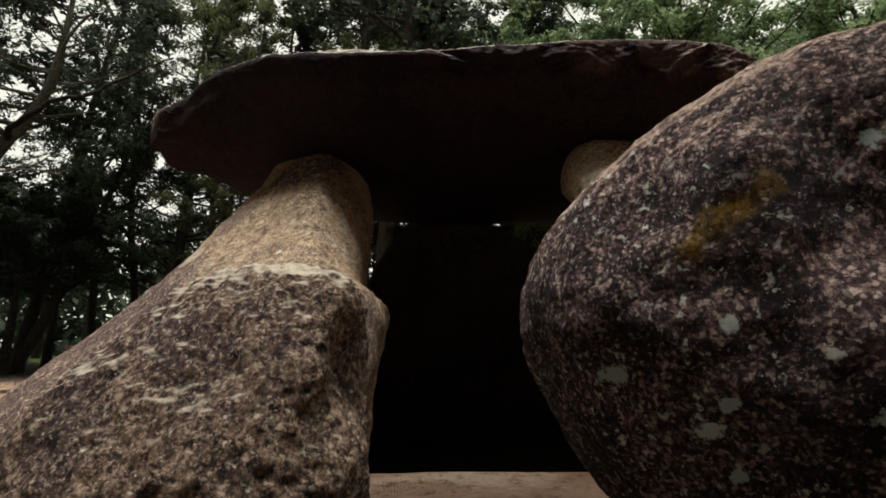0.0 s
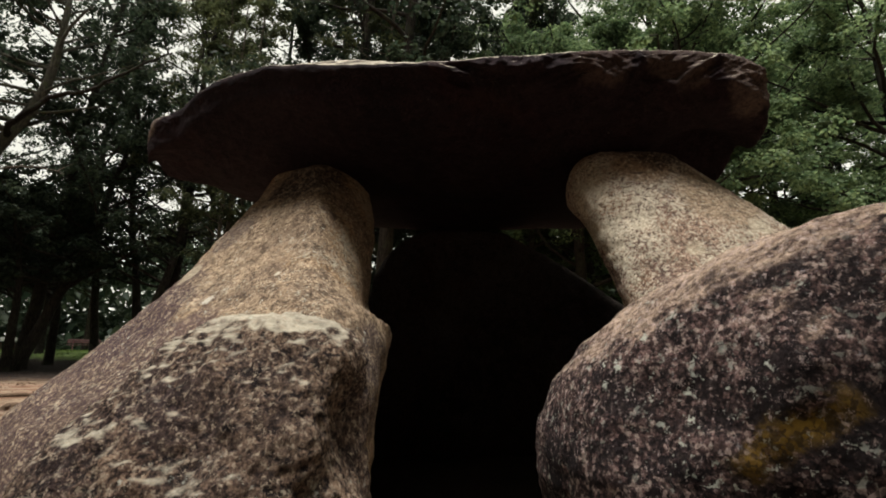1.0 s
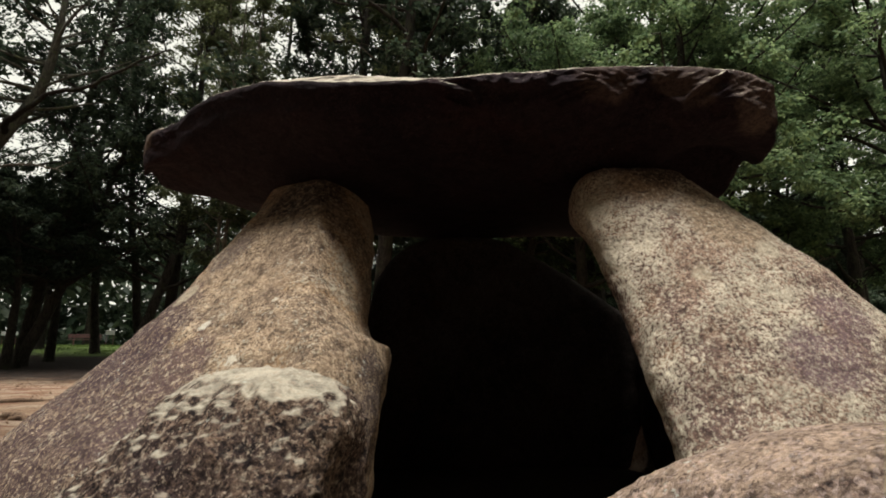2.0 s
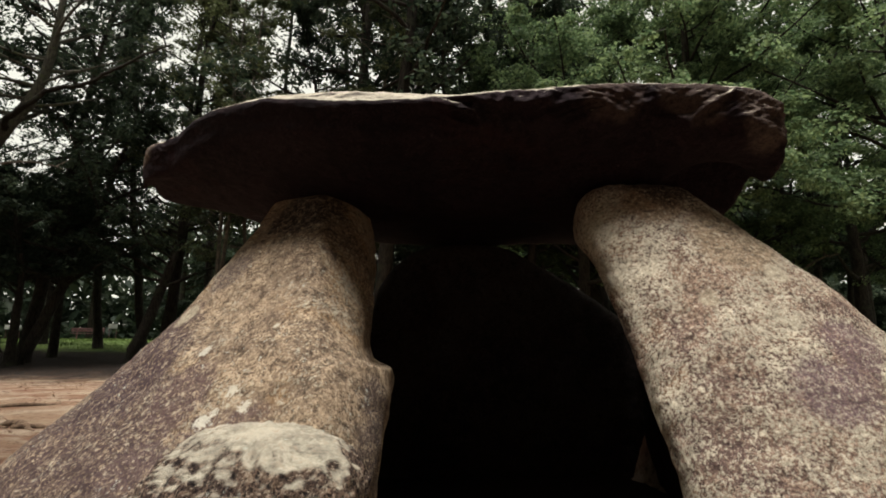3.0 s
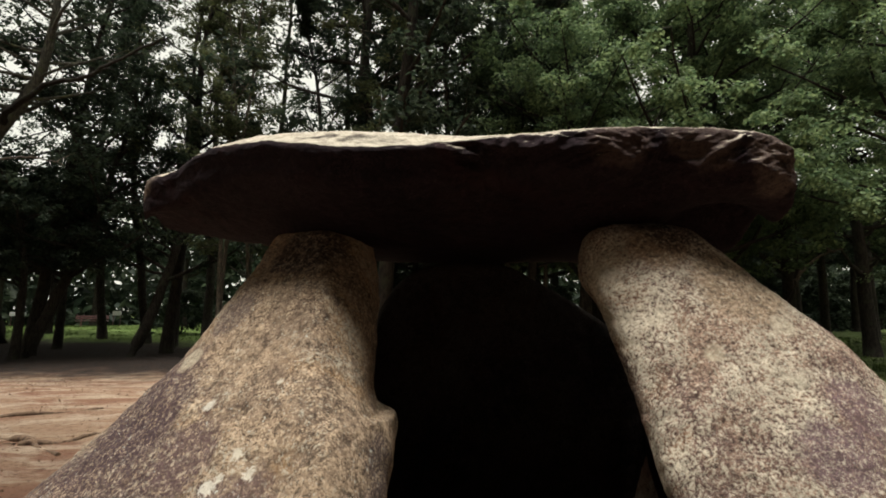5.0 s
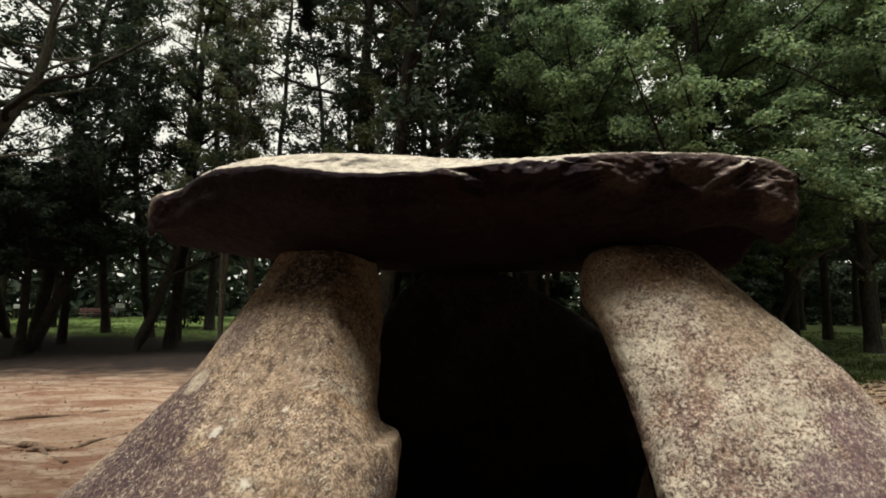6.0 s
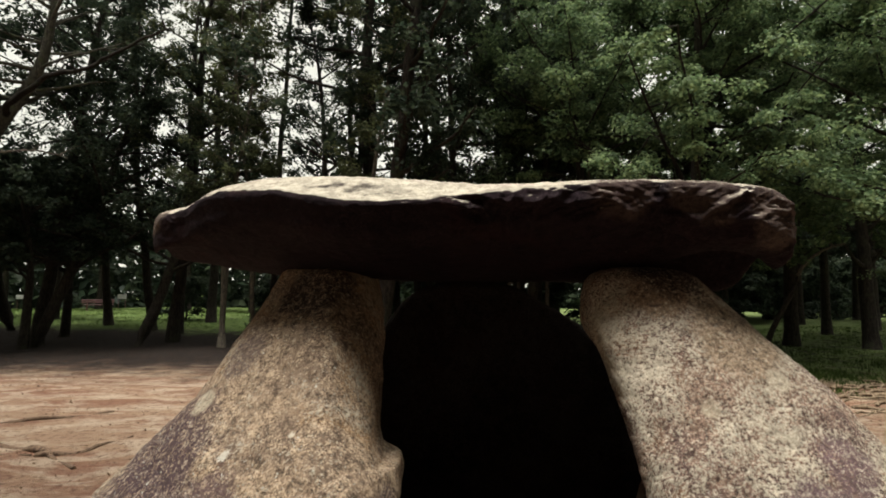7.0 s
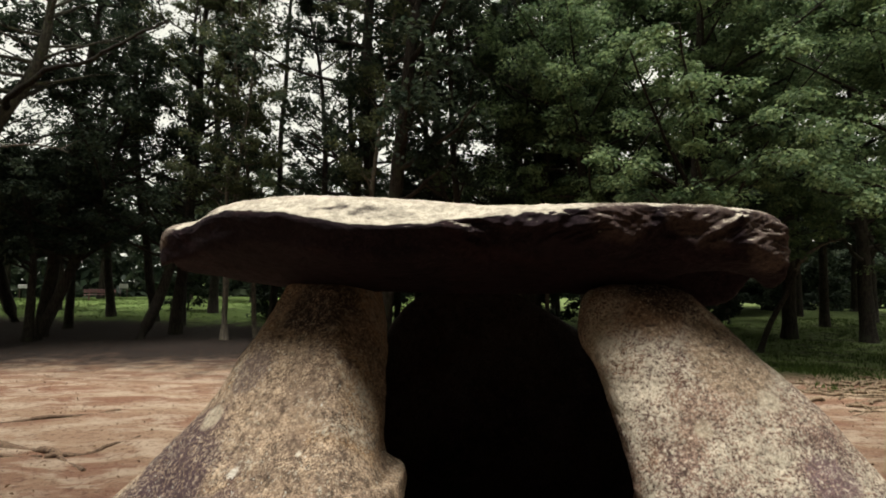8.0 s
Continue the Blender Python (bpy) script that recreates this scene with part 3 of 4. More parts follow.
# the slab on top
def capstone():
    xs = [-2.64, -2.48, -2.15, -2.0, -1.8, -1.3, -0.65, 0.3, 1.2, 1.8, 2.06, 2.16, 2.25]
    yf = [4.35, 4.08, 3.90, 3.78, 3.65, 3.35, 3.13, 3.18, 3.18, 3.16, 3.19, 3.25, 3.40]      # lip
    zl = [2.50, 2.54, 2.59, 2.64, 2.67, 2.64, 2.53, 2.595, 2.65, 2.62, 2.565, 2.51, 2.45]
    zc = [2.60, 2.64, 2.69, 2.76, 2.80, 2.81, 2.77, 2.72, 2.69, 2.65, 2.595, 2.55, 2.49]      # crest of the top
    zb = [2.26, 2.23, 2.18, 2.15, 2.12, 2.08, 2.06, 2.05, 2.04, 1.98, 1.96, 1.98, 2.06]      # underside, front
    yb = [5.00, 5.40, 5.80, 5.90, 6.00, 6.10, 6.18, 6.22, 6.20, 6.00, 5.70, 5.50, 5.00]
    zk = [2.46, 2.38, 2.28, 2.23, 2.18, 2.12, 2.08, 2.07, 2.08, 2.04, 2.04, 2.06, 2.14]        # underside, back
    n, per = 420, 290
    rings = []
    t = np.linspace(-1, 1, n)
    x_all = (xs[0] + xs[-1]) / 2 + (xs[-1] - xs[0]) / 2 * np.sin(t * math.pi / 2) ** 1
    for x in x_all:
        f, l, c, b, k, e = (float(smooth(xs, q, x)) for q in (yf, zl, zc, zb, yb, zk))
        d = k - f
        rise = 0.08 - 0.055 * min(1.0, max(0.0, (x + 0.3) / 1.2))
        ctrl = np.array([(k, (e + c) / 2), (k - 0.1, e + 0.04), (f + 0.62 * d, (e + b) / 2 + 0.03), (f + 0.40 * d, b + 0.01), (f + 0.28 * d, b + 0.05),
                         (f + 0.15 * d, b + 0.30 * (l - b)), (f + 0.035 * d, l - 0.24), (f + 0.012 * d, l - 0.12), (f, l - 0.02), (f + 0.03 * d, l + 0.04), (f + 0.14 * d, c), (f + 0.45 * d, c + rise), (f + 0.8 * d, c + rise * 0.4)])
        nose = min(1.0, max(0.0, (x - 1.35) / 0.55))            # the blunt end overhangs a recess
        nose = nose * nose * (3 - 2 * nose)
        ctrl[3] += nose * (np.array((f + 0.36 * d, b + 0.01)) - ctrl[3])
        ctrl[4] += nose * (np.array((f + 0.23 * d, l - 0.27)) - ctrl[4])
        ctrl[5] += nose * (np.array((f + 0.11 * d, l - 0.37)) - ctrl[5])
        ctrl[6] += nose * (np.array((f + 0.012 * d, l - 0.30)) - ctrl[6])
        ctrl[7] += nose * (np.array((f - 0.005 * d, l - 0.16)) - ctrl[7])
        m = len(ctrl)
        u = np.linspace(0, m, per, endpoint=False)
        i = u.astype(int)
        w = (u - i)[:, None]
        p0, p1, p2, p3 = ctrl[(i - 1) % m], ctrl[i % m], ctrl[(i + 1) % m], ctrl[(i + 2) % m]
        prof = 0.5 * (2 * p1 + (p2 - p0) * w + (2 * p0 - 5 * p1 + 4 * p2 - p3) * w**2 + (3 * p1 - p0 - 3 * p2 + p3) * w**3)
        end = min((x - xs[0]) / 0.16, (xs[-1] - x) / 0.09, 1.0)
        s = max(0.03, 1 - (1 - end) ** 3.2) ** (1 / 3.2)
        mid = prof.mean(0)
        prof = mid + (prof - mid) * np.array((0.55 + 0.45 * s, s)) if s > 0.04 else mid + (prof - mid) * s
        rings.append(np.concatenate((np.full((per, 1), x), prof), 1))
    o = (0.0, 4.6, 2.0)
    me = skin("capstone", np.array(rings), o)

    def ledges(co, no):
        """Scooped, broken ledges under the upper edge of the front, deeper on the right half."""
        out = np.zeros(len(co))
        face = np.clip(-no[:, 1] * 2 + 0.3, 0, 1) * np.clip((co[:, 2] - 0.1) * 5, 0, 1) * np.clip(1.25 - no[:, 2] * 1.3, 0, 1) * np.clip(1.4 - np.abs(no[:, 0]) * 1.4, 0, 1)
        for i in np.nonzero(face > 0.02)[0]:
            x, y, z = co[i]
            lip = float(np.interp(x, xs, zl)) - 2.0
            low = min(1.0, max(0.0, 1.25 - (lip - z) / 0.34))
            warp = noise.noise(Vector((x * 2.0, 1.5, z * 3)))
            p = Vector((x * 2.6 + 0.8 * warp, y * 1.5, z * 4.5 + 0.7 * x + 0.8 * warp))
            d = noise.voronoi(p)[0]
            q = noise.voronoi(p * 2.3 + Vector((4, 2, 1)))[0]
            r = noise.voronoi(p * 5.5 + Vector((1, 7, 3)))[0]
            a = min(1.2, max(0.1, 0.55 + 1.4 * noise.noise(Vector((x * 1.7 + 9, 3, z * 2.5)))))
            rubble = noise.turbulence(Vector((x * 3.6, y * 4, z * 8 + x)), 5, True)
            top = min(1.0, max(0.15, (lip + 0.02 - z) / 0.06))
            amount = 0.14 + 0.86 * min(1.0, max(0.0, (x + 0.15) * 3.0))
            out[i] = face[i] * amount * low * top * (0.085 * a * ((d[0] / max(d[1], 1e-4)) ** 1.6 - 0.55) + 0.055 * ((q[0] / max(q[1], 1e-4)) ** 1.5 - 0.5) + 0.028 * ((r[0] / max(r[1], 1e-4)) ** 1.5 - 0.5) + 0.055 * (0.5 - rubble))
        return out

    roughen(me, [(0.7, 0.014, False), (0.25, 0.008, False), (0.1, 0.006, False), (0.05, 0.005, False), (0.022, 0.003, False)], 6, ledges)
    return me, o


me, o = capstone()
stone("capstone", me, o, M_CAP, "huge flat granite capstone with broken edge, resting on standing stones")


# a dark sheet laid over the ground where the chamber is in shade
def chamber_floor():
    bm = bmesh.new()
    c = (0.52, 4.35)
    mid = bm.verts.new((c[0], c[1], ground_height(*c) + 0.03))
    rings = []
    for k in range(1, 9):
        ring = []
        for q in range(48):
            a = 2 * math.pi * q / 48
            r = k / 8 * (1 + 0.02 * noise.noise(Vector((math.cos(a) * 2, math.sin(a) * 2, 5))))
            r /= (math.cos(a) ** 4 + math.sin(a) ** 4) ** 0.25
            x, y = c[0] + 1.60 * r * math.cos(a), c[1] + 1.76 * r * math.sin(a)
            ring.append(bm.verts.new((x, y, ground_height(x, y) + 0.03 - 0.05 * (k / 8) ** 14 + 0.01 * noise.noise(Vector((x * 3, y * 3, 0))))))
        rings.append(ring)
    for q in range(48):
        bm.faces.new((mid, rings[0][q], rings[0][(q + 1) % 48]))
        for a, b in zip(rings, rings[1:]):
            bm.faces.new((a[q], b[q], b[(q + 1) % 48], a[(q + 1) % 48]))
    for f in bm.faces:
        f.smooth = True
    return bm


tagged(part("chamber_floor", chamber_floor(), M_EARTH), "bare earth inside the stone chamber, with its shade painted into the colour", "floor", kind="structure")

# ---- ground ----
def ground():
    def axis(near, step, far):
        a = list(np.arange(0, near, step))
        while a[-1] < far:
            a.append(a[-1] + max(step, a[-1] * 0.09))
        return sorted({-v for v in a} | set(a))
    xs, ys = axis(11, 0.16, 900), axis(13, 0.16, 900)
    xs = sorted(set(xs) | {-1.13 + 0.045 * k for k in range(72)})
    ys = sorted(set(ys) | {-2.01 + 0.03 * k for k in range(18)})
    verts = [(x, y + 4, ground_height(x, y + 4)) for y in ys for x in xs]
    n = len(xs)
    faces = [(j * n + i, j * n + i + 1, (j + 1) * n + i + 1, (j + 1) * n + i) for j in range(len(ys) - 1) for i in range(n - 1)]
    me = bpy.data.meshes.new("ground")
    me.from_pydata(verts, [], faces)
    me.polygons.foreach_set("use_smooth", [True] * len(faces))
    return me


tagged(part("ground", ground(), M_GROUND), "trodden reddish sand with pale patches, leaf litter darkened by painted shade, grass beyond", "ground", kind="structure")


def tube(bm, pts, radii, sides=8):
    """A tapered round limb through pts."""
    rings = []
    up = Vector((0.3, 0.2, 1)).normalized()
    for i, p in enumerate(pts):
        d = (pts[min(i + 1, len(pts) - 1)] - pts[max(i - 1, 0)]).normalized()
        a = d.cross(up)
        if a.length < 0.15:
            a = d.cross(Vector((1, 0, 0)))
        a.normalize()
        b = d.cross(a)
        rings.append([bm.verts.new(p + (a * math.cos(q) + b * math.sin(q)) * radii[i]) for q in (2 * math.pi * k / sides for k in range(sides))])
    for r, s in zip(rings, rings[1:]):
        for k in range(sides):
            f = bm.faces.new((r[k], r[(k + 1) % sides], s[(k + 1) % sides], s[k]))
            f.smooth = True
    bm.faces.new(rings[0])
    bm.faces.new(list(reversed(rings[-1])))


def limb(rng, start, direction, length, r0, r1, steps, wander, lift=0.0):
    pts, radii = [start.copy()], [r0]
    d = direction.normalized()
    for i in range(steps):
        d = (d + Vector((rng.uniform(-1, 1), rng.uniform(-1, 1), rng.uniform(-1, 1))) * wander + Vector((0, 0, lift))).normalized()
        pts.append(pts[-1] + d * (length / steps))
        radii.append(r0 + (r1 - r0) * (i + 1) / steps)
    return pts, radii


def leaves(name, centres, spread, size, per, seed):
    """Folded four-cornered leaves strewn round the given points."""
    rs = np.random.RandomState(seed)
    c = np.repeat(np.array(centres), per, axis=0)
    c = c + rs.normal(0, 1, c.shape) * spread * np.array((1, 1, 0.45))
    n = len(c)
    d = rs.normal(0, 1, (n, 3)) + np.array((0, 0, -0.15))
    d /= np.linalg.norm(d, axis=1)[:, None]
    nrm = rs.normal(0, 0.6, (n, 3)) + np.array((0, 0, 0.9))
    s = np.cross(d, nrm)
    s /= np.linalg.norm(s, axis=1)[:, None]
    up = np.cross(s, d)
    L = size * rs.uniform(0.65, 1.3, (n, 1))
    v = np.stack((c - d * L * 0.5, c + s * L * 0.25 + up * L * 0.1 + d * L * 0.05, c + d * L * 0.5, c - s * L * 0.25 + up * L * 0.1 + d * L * 0.05), 1).reshape(-1, 3)
    return leaf_mesh(name, v)


def foliage(name, centres, pad, size, per, seed, flat=0.5):
    """Leaves in drooping pads round the ends of the shoots, the upper ones turned to the sky."""
    rs = np.random.RandomState(seed)
    c = np.array(centres)
    r = np.repeat(pad * rs.uniform(0.55, 1.3, (len(c), 1)), per, axis=0)
    c = np.repeat(c, per, axis=0)
    n = len(c)
    out = rs.normal(0, 1, (n, 3))
    out /= np.linalg.norm(out, axis=1)[:, None]
    off = out * r * rs.uniform(0, 1, (n, 1)) ** 0.42
    level = (off[:, :2] ** 2).sum(1) / r[:, 0]
    off[:, 2] = off[:, 2] * flat - 0.3 * level
    c = c + off
    nrm = out * 0.55 + rs.normal(0, 0.4, (n, 3)) + np.array((0, 0, 0.75))
    d = rs.normal(0, 1, (n, 3)) + out * 0.5
    s = np.cross(d, nrm)
    s /= np.linalg.norm(s, axis=1)[:, None]
    d = np.cross(nrm, s)
    d /= np.linalg.norm(d, axis=1)[:, None]
    up = np.cross(s, d)
    L = size * rs.uniform(0.6, 1.3, (n, 1))
    v = np.stack((c - d * L * 0.5, c + s * L * 0.31 + up * L * 0.09 + d * L * 0.08, c + d * L * 0.5 - up * L * 0.06, c - s * L * 0.31 + up * L * 0.09 + d * L * 0.08), 1).reshape(-1, 3)
    return leaf_mesh(name, v)


def leaf_mesh(name, v):
    """A mesh of folded leaves, four corners each."""
    me = bpy.data.meshes.new(name)
    k = np.arange(len(v) // 4) * 4
    tri = np.stack((np.stack((k, k + 1, k + 2), 1), np.stack((k, k + 2, k + 3), 1)), 1).reshape(-1, 3)
    me.vertices.add(len(v))
    me.vertices.foreach_set("co", v.reshape(-1))
    me.loops.add(len(tri) * 3)
    me.loops.foreach_set("vertex_index", tri.reshape(-1))
    me.polygons.add(len(tri))
    me.polygons.foreach_set("loop_start", np.arange(len(tri)) * 3)
    me.update(calc_edges=True)
    return me


def tree(name, seed, height, radius, lean, crown_from, reach, limbs, twigs, per, size, spread, bark, leaf, label, droop=0.0, spine=None, open_share=0.17, flat=0.5):
    """A tree at the origin: trunk with limbs, and a crown of leaves on its twigs. reach: length of the longest limbs."""
    rng = random.Random(seed)
    bm = bmesh.new()
    pts, radii = limb(rng, Vector((0, 0, -0.3)), Vector((lean[0], lean[1], 1)), height, radius, radius * 0.16, 16, 0.07, 0.03)
    if spine:
        sp = np.array(spine)
        k = np.linspace(0, len(sp) - 1, 17)
        pts = [Vector([float(smooth(range(len(sp)), sp[:, a], q)) for a in range(3)]) for q in k]
    radii[0] = radius * 1.3
    tube(bm, pts, radii, 10)
    tips = []
    for i in range(limbs):
        f = crown_from + (1 - crown_from) * (i + rng.random()) / limbs
        k = f * 16
        p = pts[min(15, int(k))].lerp(pts[min(16, int(k) + 1)], k - int(k))
        a = rng.uniform(0, 2 * math.pi)
        g = (f - crown_from) / (1 - crown_from)
        ln = reach * (0.45 + 0.75 * math.sin(math.pi * min(1, 0.25 + g * 0.75))) * rng.uniform(0.6, 1.1)
        rb = radius * (1 - 0.75 * f) * rng.uniform(0.3, 0.5)
        q, rr = limb(rng, p, Vector((math.cos(a), math.sin(a), rng.uniform(-0.1, 0.7))), ln, rb, rb * 0.25, 7, 0.22, 0.05 - droop)
        tube(bm, q, rr, 5)
        full = rng.random() > open_share
        for j in range(twigs):
            m = 7 - 4.6 * rng.random() ** 1.3
            p2 = q[min(6, int(m))].lerp(q[min(7, int(m) + 1)], m - int(m))
            v = Vector((rng.uniform(-1, 1), rng.uniform(-1, 1), rng.uniform(-0.5, 0.7)))
            w, wr = limb(rng, p2, v, ln * rng.uniform(0.12, 0.34), rb * 0.22, rb * 0.07, 4, 0.35, -droop)
            tube(bm, w, wr, 3)
            if full:
                tips += [tuple(w[2]), tuple(w[4])]
    tips += [tuple(pts[15]), tuple(pts[16])]
    root = new(name)
    part("trunk", bm, bark, root)
    part("crown", foliage("crown", tips, spread, size, per, seed, flat), leaf, root)
    return tagged(root, label, "tree")


OAK = "leafy green oak tree with low boughs beside the clearing"
OAK_A = tree("oak_tree", 1, 13.0, 0.26, (0.1, -0.05), 0.22, 4.4, 36, 6, 90, 0.13, 0.50, M_BARK, M_LEAF, OAK, open_share=0.08, flat=0.42)
OAK_B = tree("oak_tree", 2, 12.0, 0.30, (-0.15, -0.1), 0.20, 4.2, 34, 6, 90, 0.13, 0.50, M_BARK, M_LEAF, OAK, open_share=0.08, flat=0.42)
DARK_A = tree("oak_tree", 3, 13.5, 0.24, (0.42, 0.05), 0.25, 4.6, 34, 7, 38, 0.155, 0.37, M_BARK, M_LEAF_DARK, "dark shaded oak tree with a leaning trunk", flat=0.75)
DARK_B = tree("oak_tree", 4, 20.0, 0.22, (-0.05, 0.0), 0.2, 2.9, 44, 6, 34, 0.155, 0.37, M_BARK, M_LEAF_DARK, "tall dark oak tree at the edge of the wood", flat=0.75)
TALL_A = tree("pine_tree", 5, 22.0, 0.25, (0.02, 0.0), 0.2, 2.7, 44, 6, 30, 0.14, 0.42, M_BARK, M_LEAF_OLIVE, "tall slender tree with thin boughs against the sky")
TALL_B = tree("birch_tree", 6, 20.0, 0.105, (0.03, 0.02), 0.25, 2.1, 34, 5, 30, 0.14, 0.38, M_PALEBARK, M_LEAF_OLIVE, "slender pale-barked tree with sparse leaves")
HIGH = tree("pine_tree", 17, 25.0, 0.19, (0.02, 0.0), 0.66, 3.4, 26, 6, 40, 0.17, 0.5, M_BARK, M_LEAF_OLIVE, "tall bare-stemmed pine tree with a high crown")
LEAN = tree("oak_tree", 8, 15.0, 0.34, (0.62, 0.1), 0.42, 3.8, 28, 6, 44, 0.145, 0.42, M_MOSSBARK, M_LEAF_DARK, "old leaning oak tree with a mossy pale trunk",
            spine=[(0, 0, -0.3), (0.9, 0, 2.6), (2.2, -0.1, 5.2), (3.4, -0.1, 7.7), (4.2, 0, 9.0), (4.75, 0, 10.2), (4.98, 0, 11.9), (5.0, 0.1, 13.7), (5.0, 0.2, 16.5)])
BEHIND = tree("oak_tree", 9, 14.0, 0.3, (0.05, 0.0), 0.1, 4.6, 26, 7, 12, 0.5, 0.7, M_BARK, M_LEAF_DARK, "unseen broad oak tree behind the camera, added to block low sky light", open_share=0.0)
LOW = tree("oak_tree", 12, 8.0, 0.22, (0.12, 0.0), 0.38, 3.8, 28, 5, 32, 0.20, 0.48, M_BARK, M_LEAF_DARK, "low dense dark oak tree at the edge of the lawn")
SAPLING = tree("oak_tree", 14, 5.0, 0.10, (0.3, 0.0), 0.55, 1.5, 10, 4, 50, 0.14, 0.35, M_BARK, M_LEAF, "small crooked oak tree leaning over the grass",
               spine=[(0, 0, -0.2), (0.42, 0, 0.9), (0.97, 0, 1.85), (1.33, 0, 2.55), (1.5, 0.1, 3.3), (1.6, 0.2, 4.2), (1.7, 0.2, 5.0)])
BUSH = tree("bush", 7, 1.8, 0.05, (0.1, 0.0), 0.1, 1.1, 14, 6, 40, 0.11, 0.28, M_BARK, M_LEAF_DARK, "dark leafy bush under the trees")
BUSH["category"] = "bush"


def plant(kind, spots):
    """Set out a tree kind: (x, y, scale, turn); the first spot takes the tree itself."""
    for i, (x, y, s, turn) in enumerate(spots):
        m = pose(x, y, ground_height(x, y), 0, 0, turn)
        ob = kind if i == 0 else copy_thing(kind, m)
        ob.matrix_basis = m @ Matrix.Diagonal((s, s, s, 1))


plant(OAK_A, [(7.0, 15.0, 0.95, 0), (15.7, 19.6, 1.05, 130), (4.6, 17.5, 0.95, 220), (21.0, 20.0, 1.1, 60), (13.6, 21.0, 1.1, 300), (8.6, 18.5, 1.25, 250)])
plant(OAK_B, [(13.2, 13.5, 0.95, 0), (2.8, 22.0, 1.05, 90), (18.5, 14.5, 1.0, 200), (9.0, 19.5, 1.1, 150), (8.0, 26.0, 1.3, 280), (6.3, 21.0, 1.35, 330)])
plant(DARK_A, [(-15.6, 19.0, 0.95, 0), (-11.9, 19.3, 0.95, 35), (-21.5, 18.5, 1.1, 160), (-20.5, 24.0, 1.1, 250), (-23.0, 15.0, 1.0, 200)])
plant(DARK_B, [(-14.8, 25.5, 1.0, 0), (-16.2, 20.0, 1.1, 140), (-2.38, 17.0, 1.3, 100), (-5.45, 19.5, 0.8, 210), (-18.0, 27.0, 1.0, 40), (0.85, 17.0, 0.75, 330), (2.6, 18.5, 0.9, 160), (4.0, 25.0, 1.1, 70), (-3.2, 21.5, 1.35, 40), (-0.3, 20.5, 1.3, 250), (17.2, 24.0, 0.9, 20), (20.2, 25.0, 0.95, 190)])
plant(TALL_A, [(-11.5, 21.2, 1.0, 0), (-4.6, 25.0, 0.9, 80), (2.85, 25.0, 0.8, 140), (6.0, 30.0, 1.1, 10), (-14.0, 30.0, 1.1, 60)])
plant(TALL_B, [(-8.75, 19.4, 0.9, 0), (-8.55, 19.35, 0.95, 120), (-2.75, 16.4, 0.95, 60), (-7.75, 20.2, 0.9, 200), (3.2, 25.0, 1.0, 100), (2.2, 20.0, 0.9, 30), (2.9, 21.5, 0.9, 190), (3.7, 20.6, 0.95, 280)])
plant(HIGH, [(-4.75, 25.2, 1.0, 0), (-0.9, 23.8, 1.0, 130), (-8.6, 24.5, 0.95, 250), (-12.8, 24.2, 0.9, 30), (-2.9, 19.9, 0.95, 70)])
plant(SAPLING, [(9.99, 17.0, 1.0, 0)])
# trees at y 13.2 and 11.0 lie out of view, added for ground shade
plant(LOW, [(-17.0, 22.5, 0.95, 0), (-21.0, 20.5, 1.0, 80), (-25.0, 23.0, 1.1, 260), (-15.6, 18.6, 0.85, 40), (-20.0, 16.8, 0.95, 120), (17.0, 31.0, 1.1, 200), (24.0, 31.0, 1.2, 20), (14.5, 27.5, 0.9, 75), (19.0, 28.5, 1.0, 260), (23.5, 27.0, 1.0, 110), (11.0, 33.0, 1.1, 300), (19.5, 36.0, 1.2, 140), (27.0, 38.0, 1.3, 250), (14.0, 38.0, 1.2, 30), (-2.8, 26.0, 0.85, 60), (-1.5, 24.5, 1.0, 200), (0.8, 28.0, 0.9, 310), (-16.8, 13.2, 1.1, 10), (-19.5, 11.0, 1.15, 220), (-31.0, 45.0, 1.5, 30), (-24.0, 47.0, 1.5, 170), (-17.0, 44.0, 1.5, 280), (-37.0, 42.0, 1.5, 95), (-22.5, 29.0, 1.0, 15), (-28.0, 29.5, 1.1, 190), (-9.5, 40.0, 1.3, 130)])
plant(LEAN, [(-19.0, 17.0, 1.0, 0)])
plant(BUSH, [(-9.5, 28.0, 1.6, 50), (-4.0, 27.0, 1.8, 100), (1.0, 26.0, 1.8, 190), (5.5, 27.0, 1.8, 10), (10.0, 30.0, 2.0, 70), (-1.5, 29.0, 2.0, 240), (-16.0, 31.0, 1.5, 90), (-6.5, 30.0, 2.0, 340), (12.0, 25.0, 2.0, 30), (16.0, 30.0, 2.0, 130), (13.5, 33.5, 2.4, 20), (17.5, 34.5, 2.5, 110), (21.5, 33.0, 2.3, 200), (25.5, 34.5, 2.5, 290), (29.5, 36.0, 2.5, 60), (19.5, 31.5, 2.0, 320), (34.0, 36.0, 2.6, 150)])
# unseen half circle of trees behind the camera, added to hold back low sky
ring = []
for k in range(18):
    a = radians(-4 - 172 * k / 17)
    r = 16.0 + 4.0 * ((k * 7) % 5) / 4
    ring.append((r * math.cos(a), 2 + r * math.sin(a), 1.65 + 0.08 * ((k * 3) % 4), 47.0 * k))
plant(BEHIND, ring)


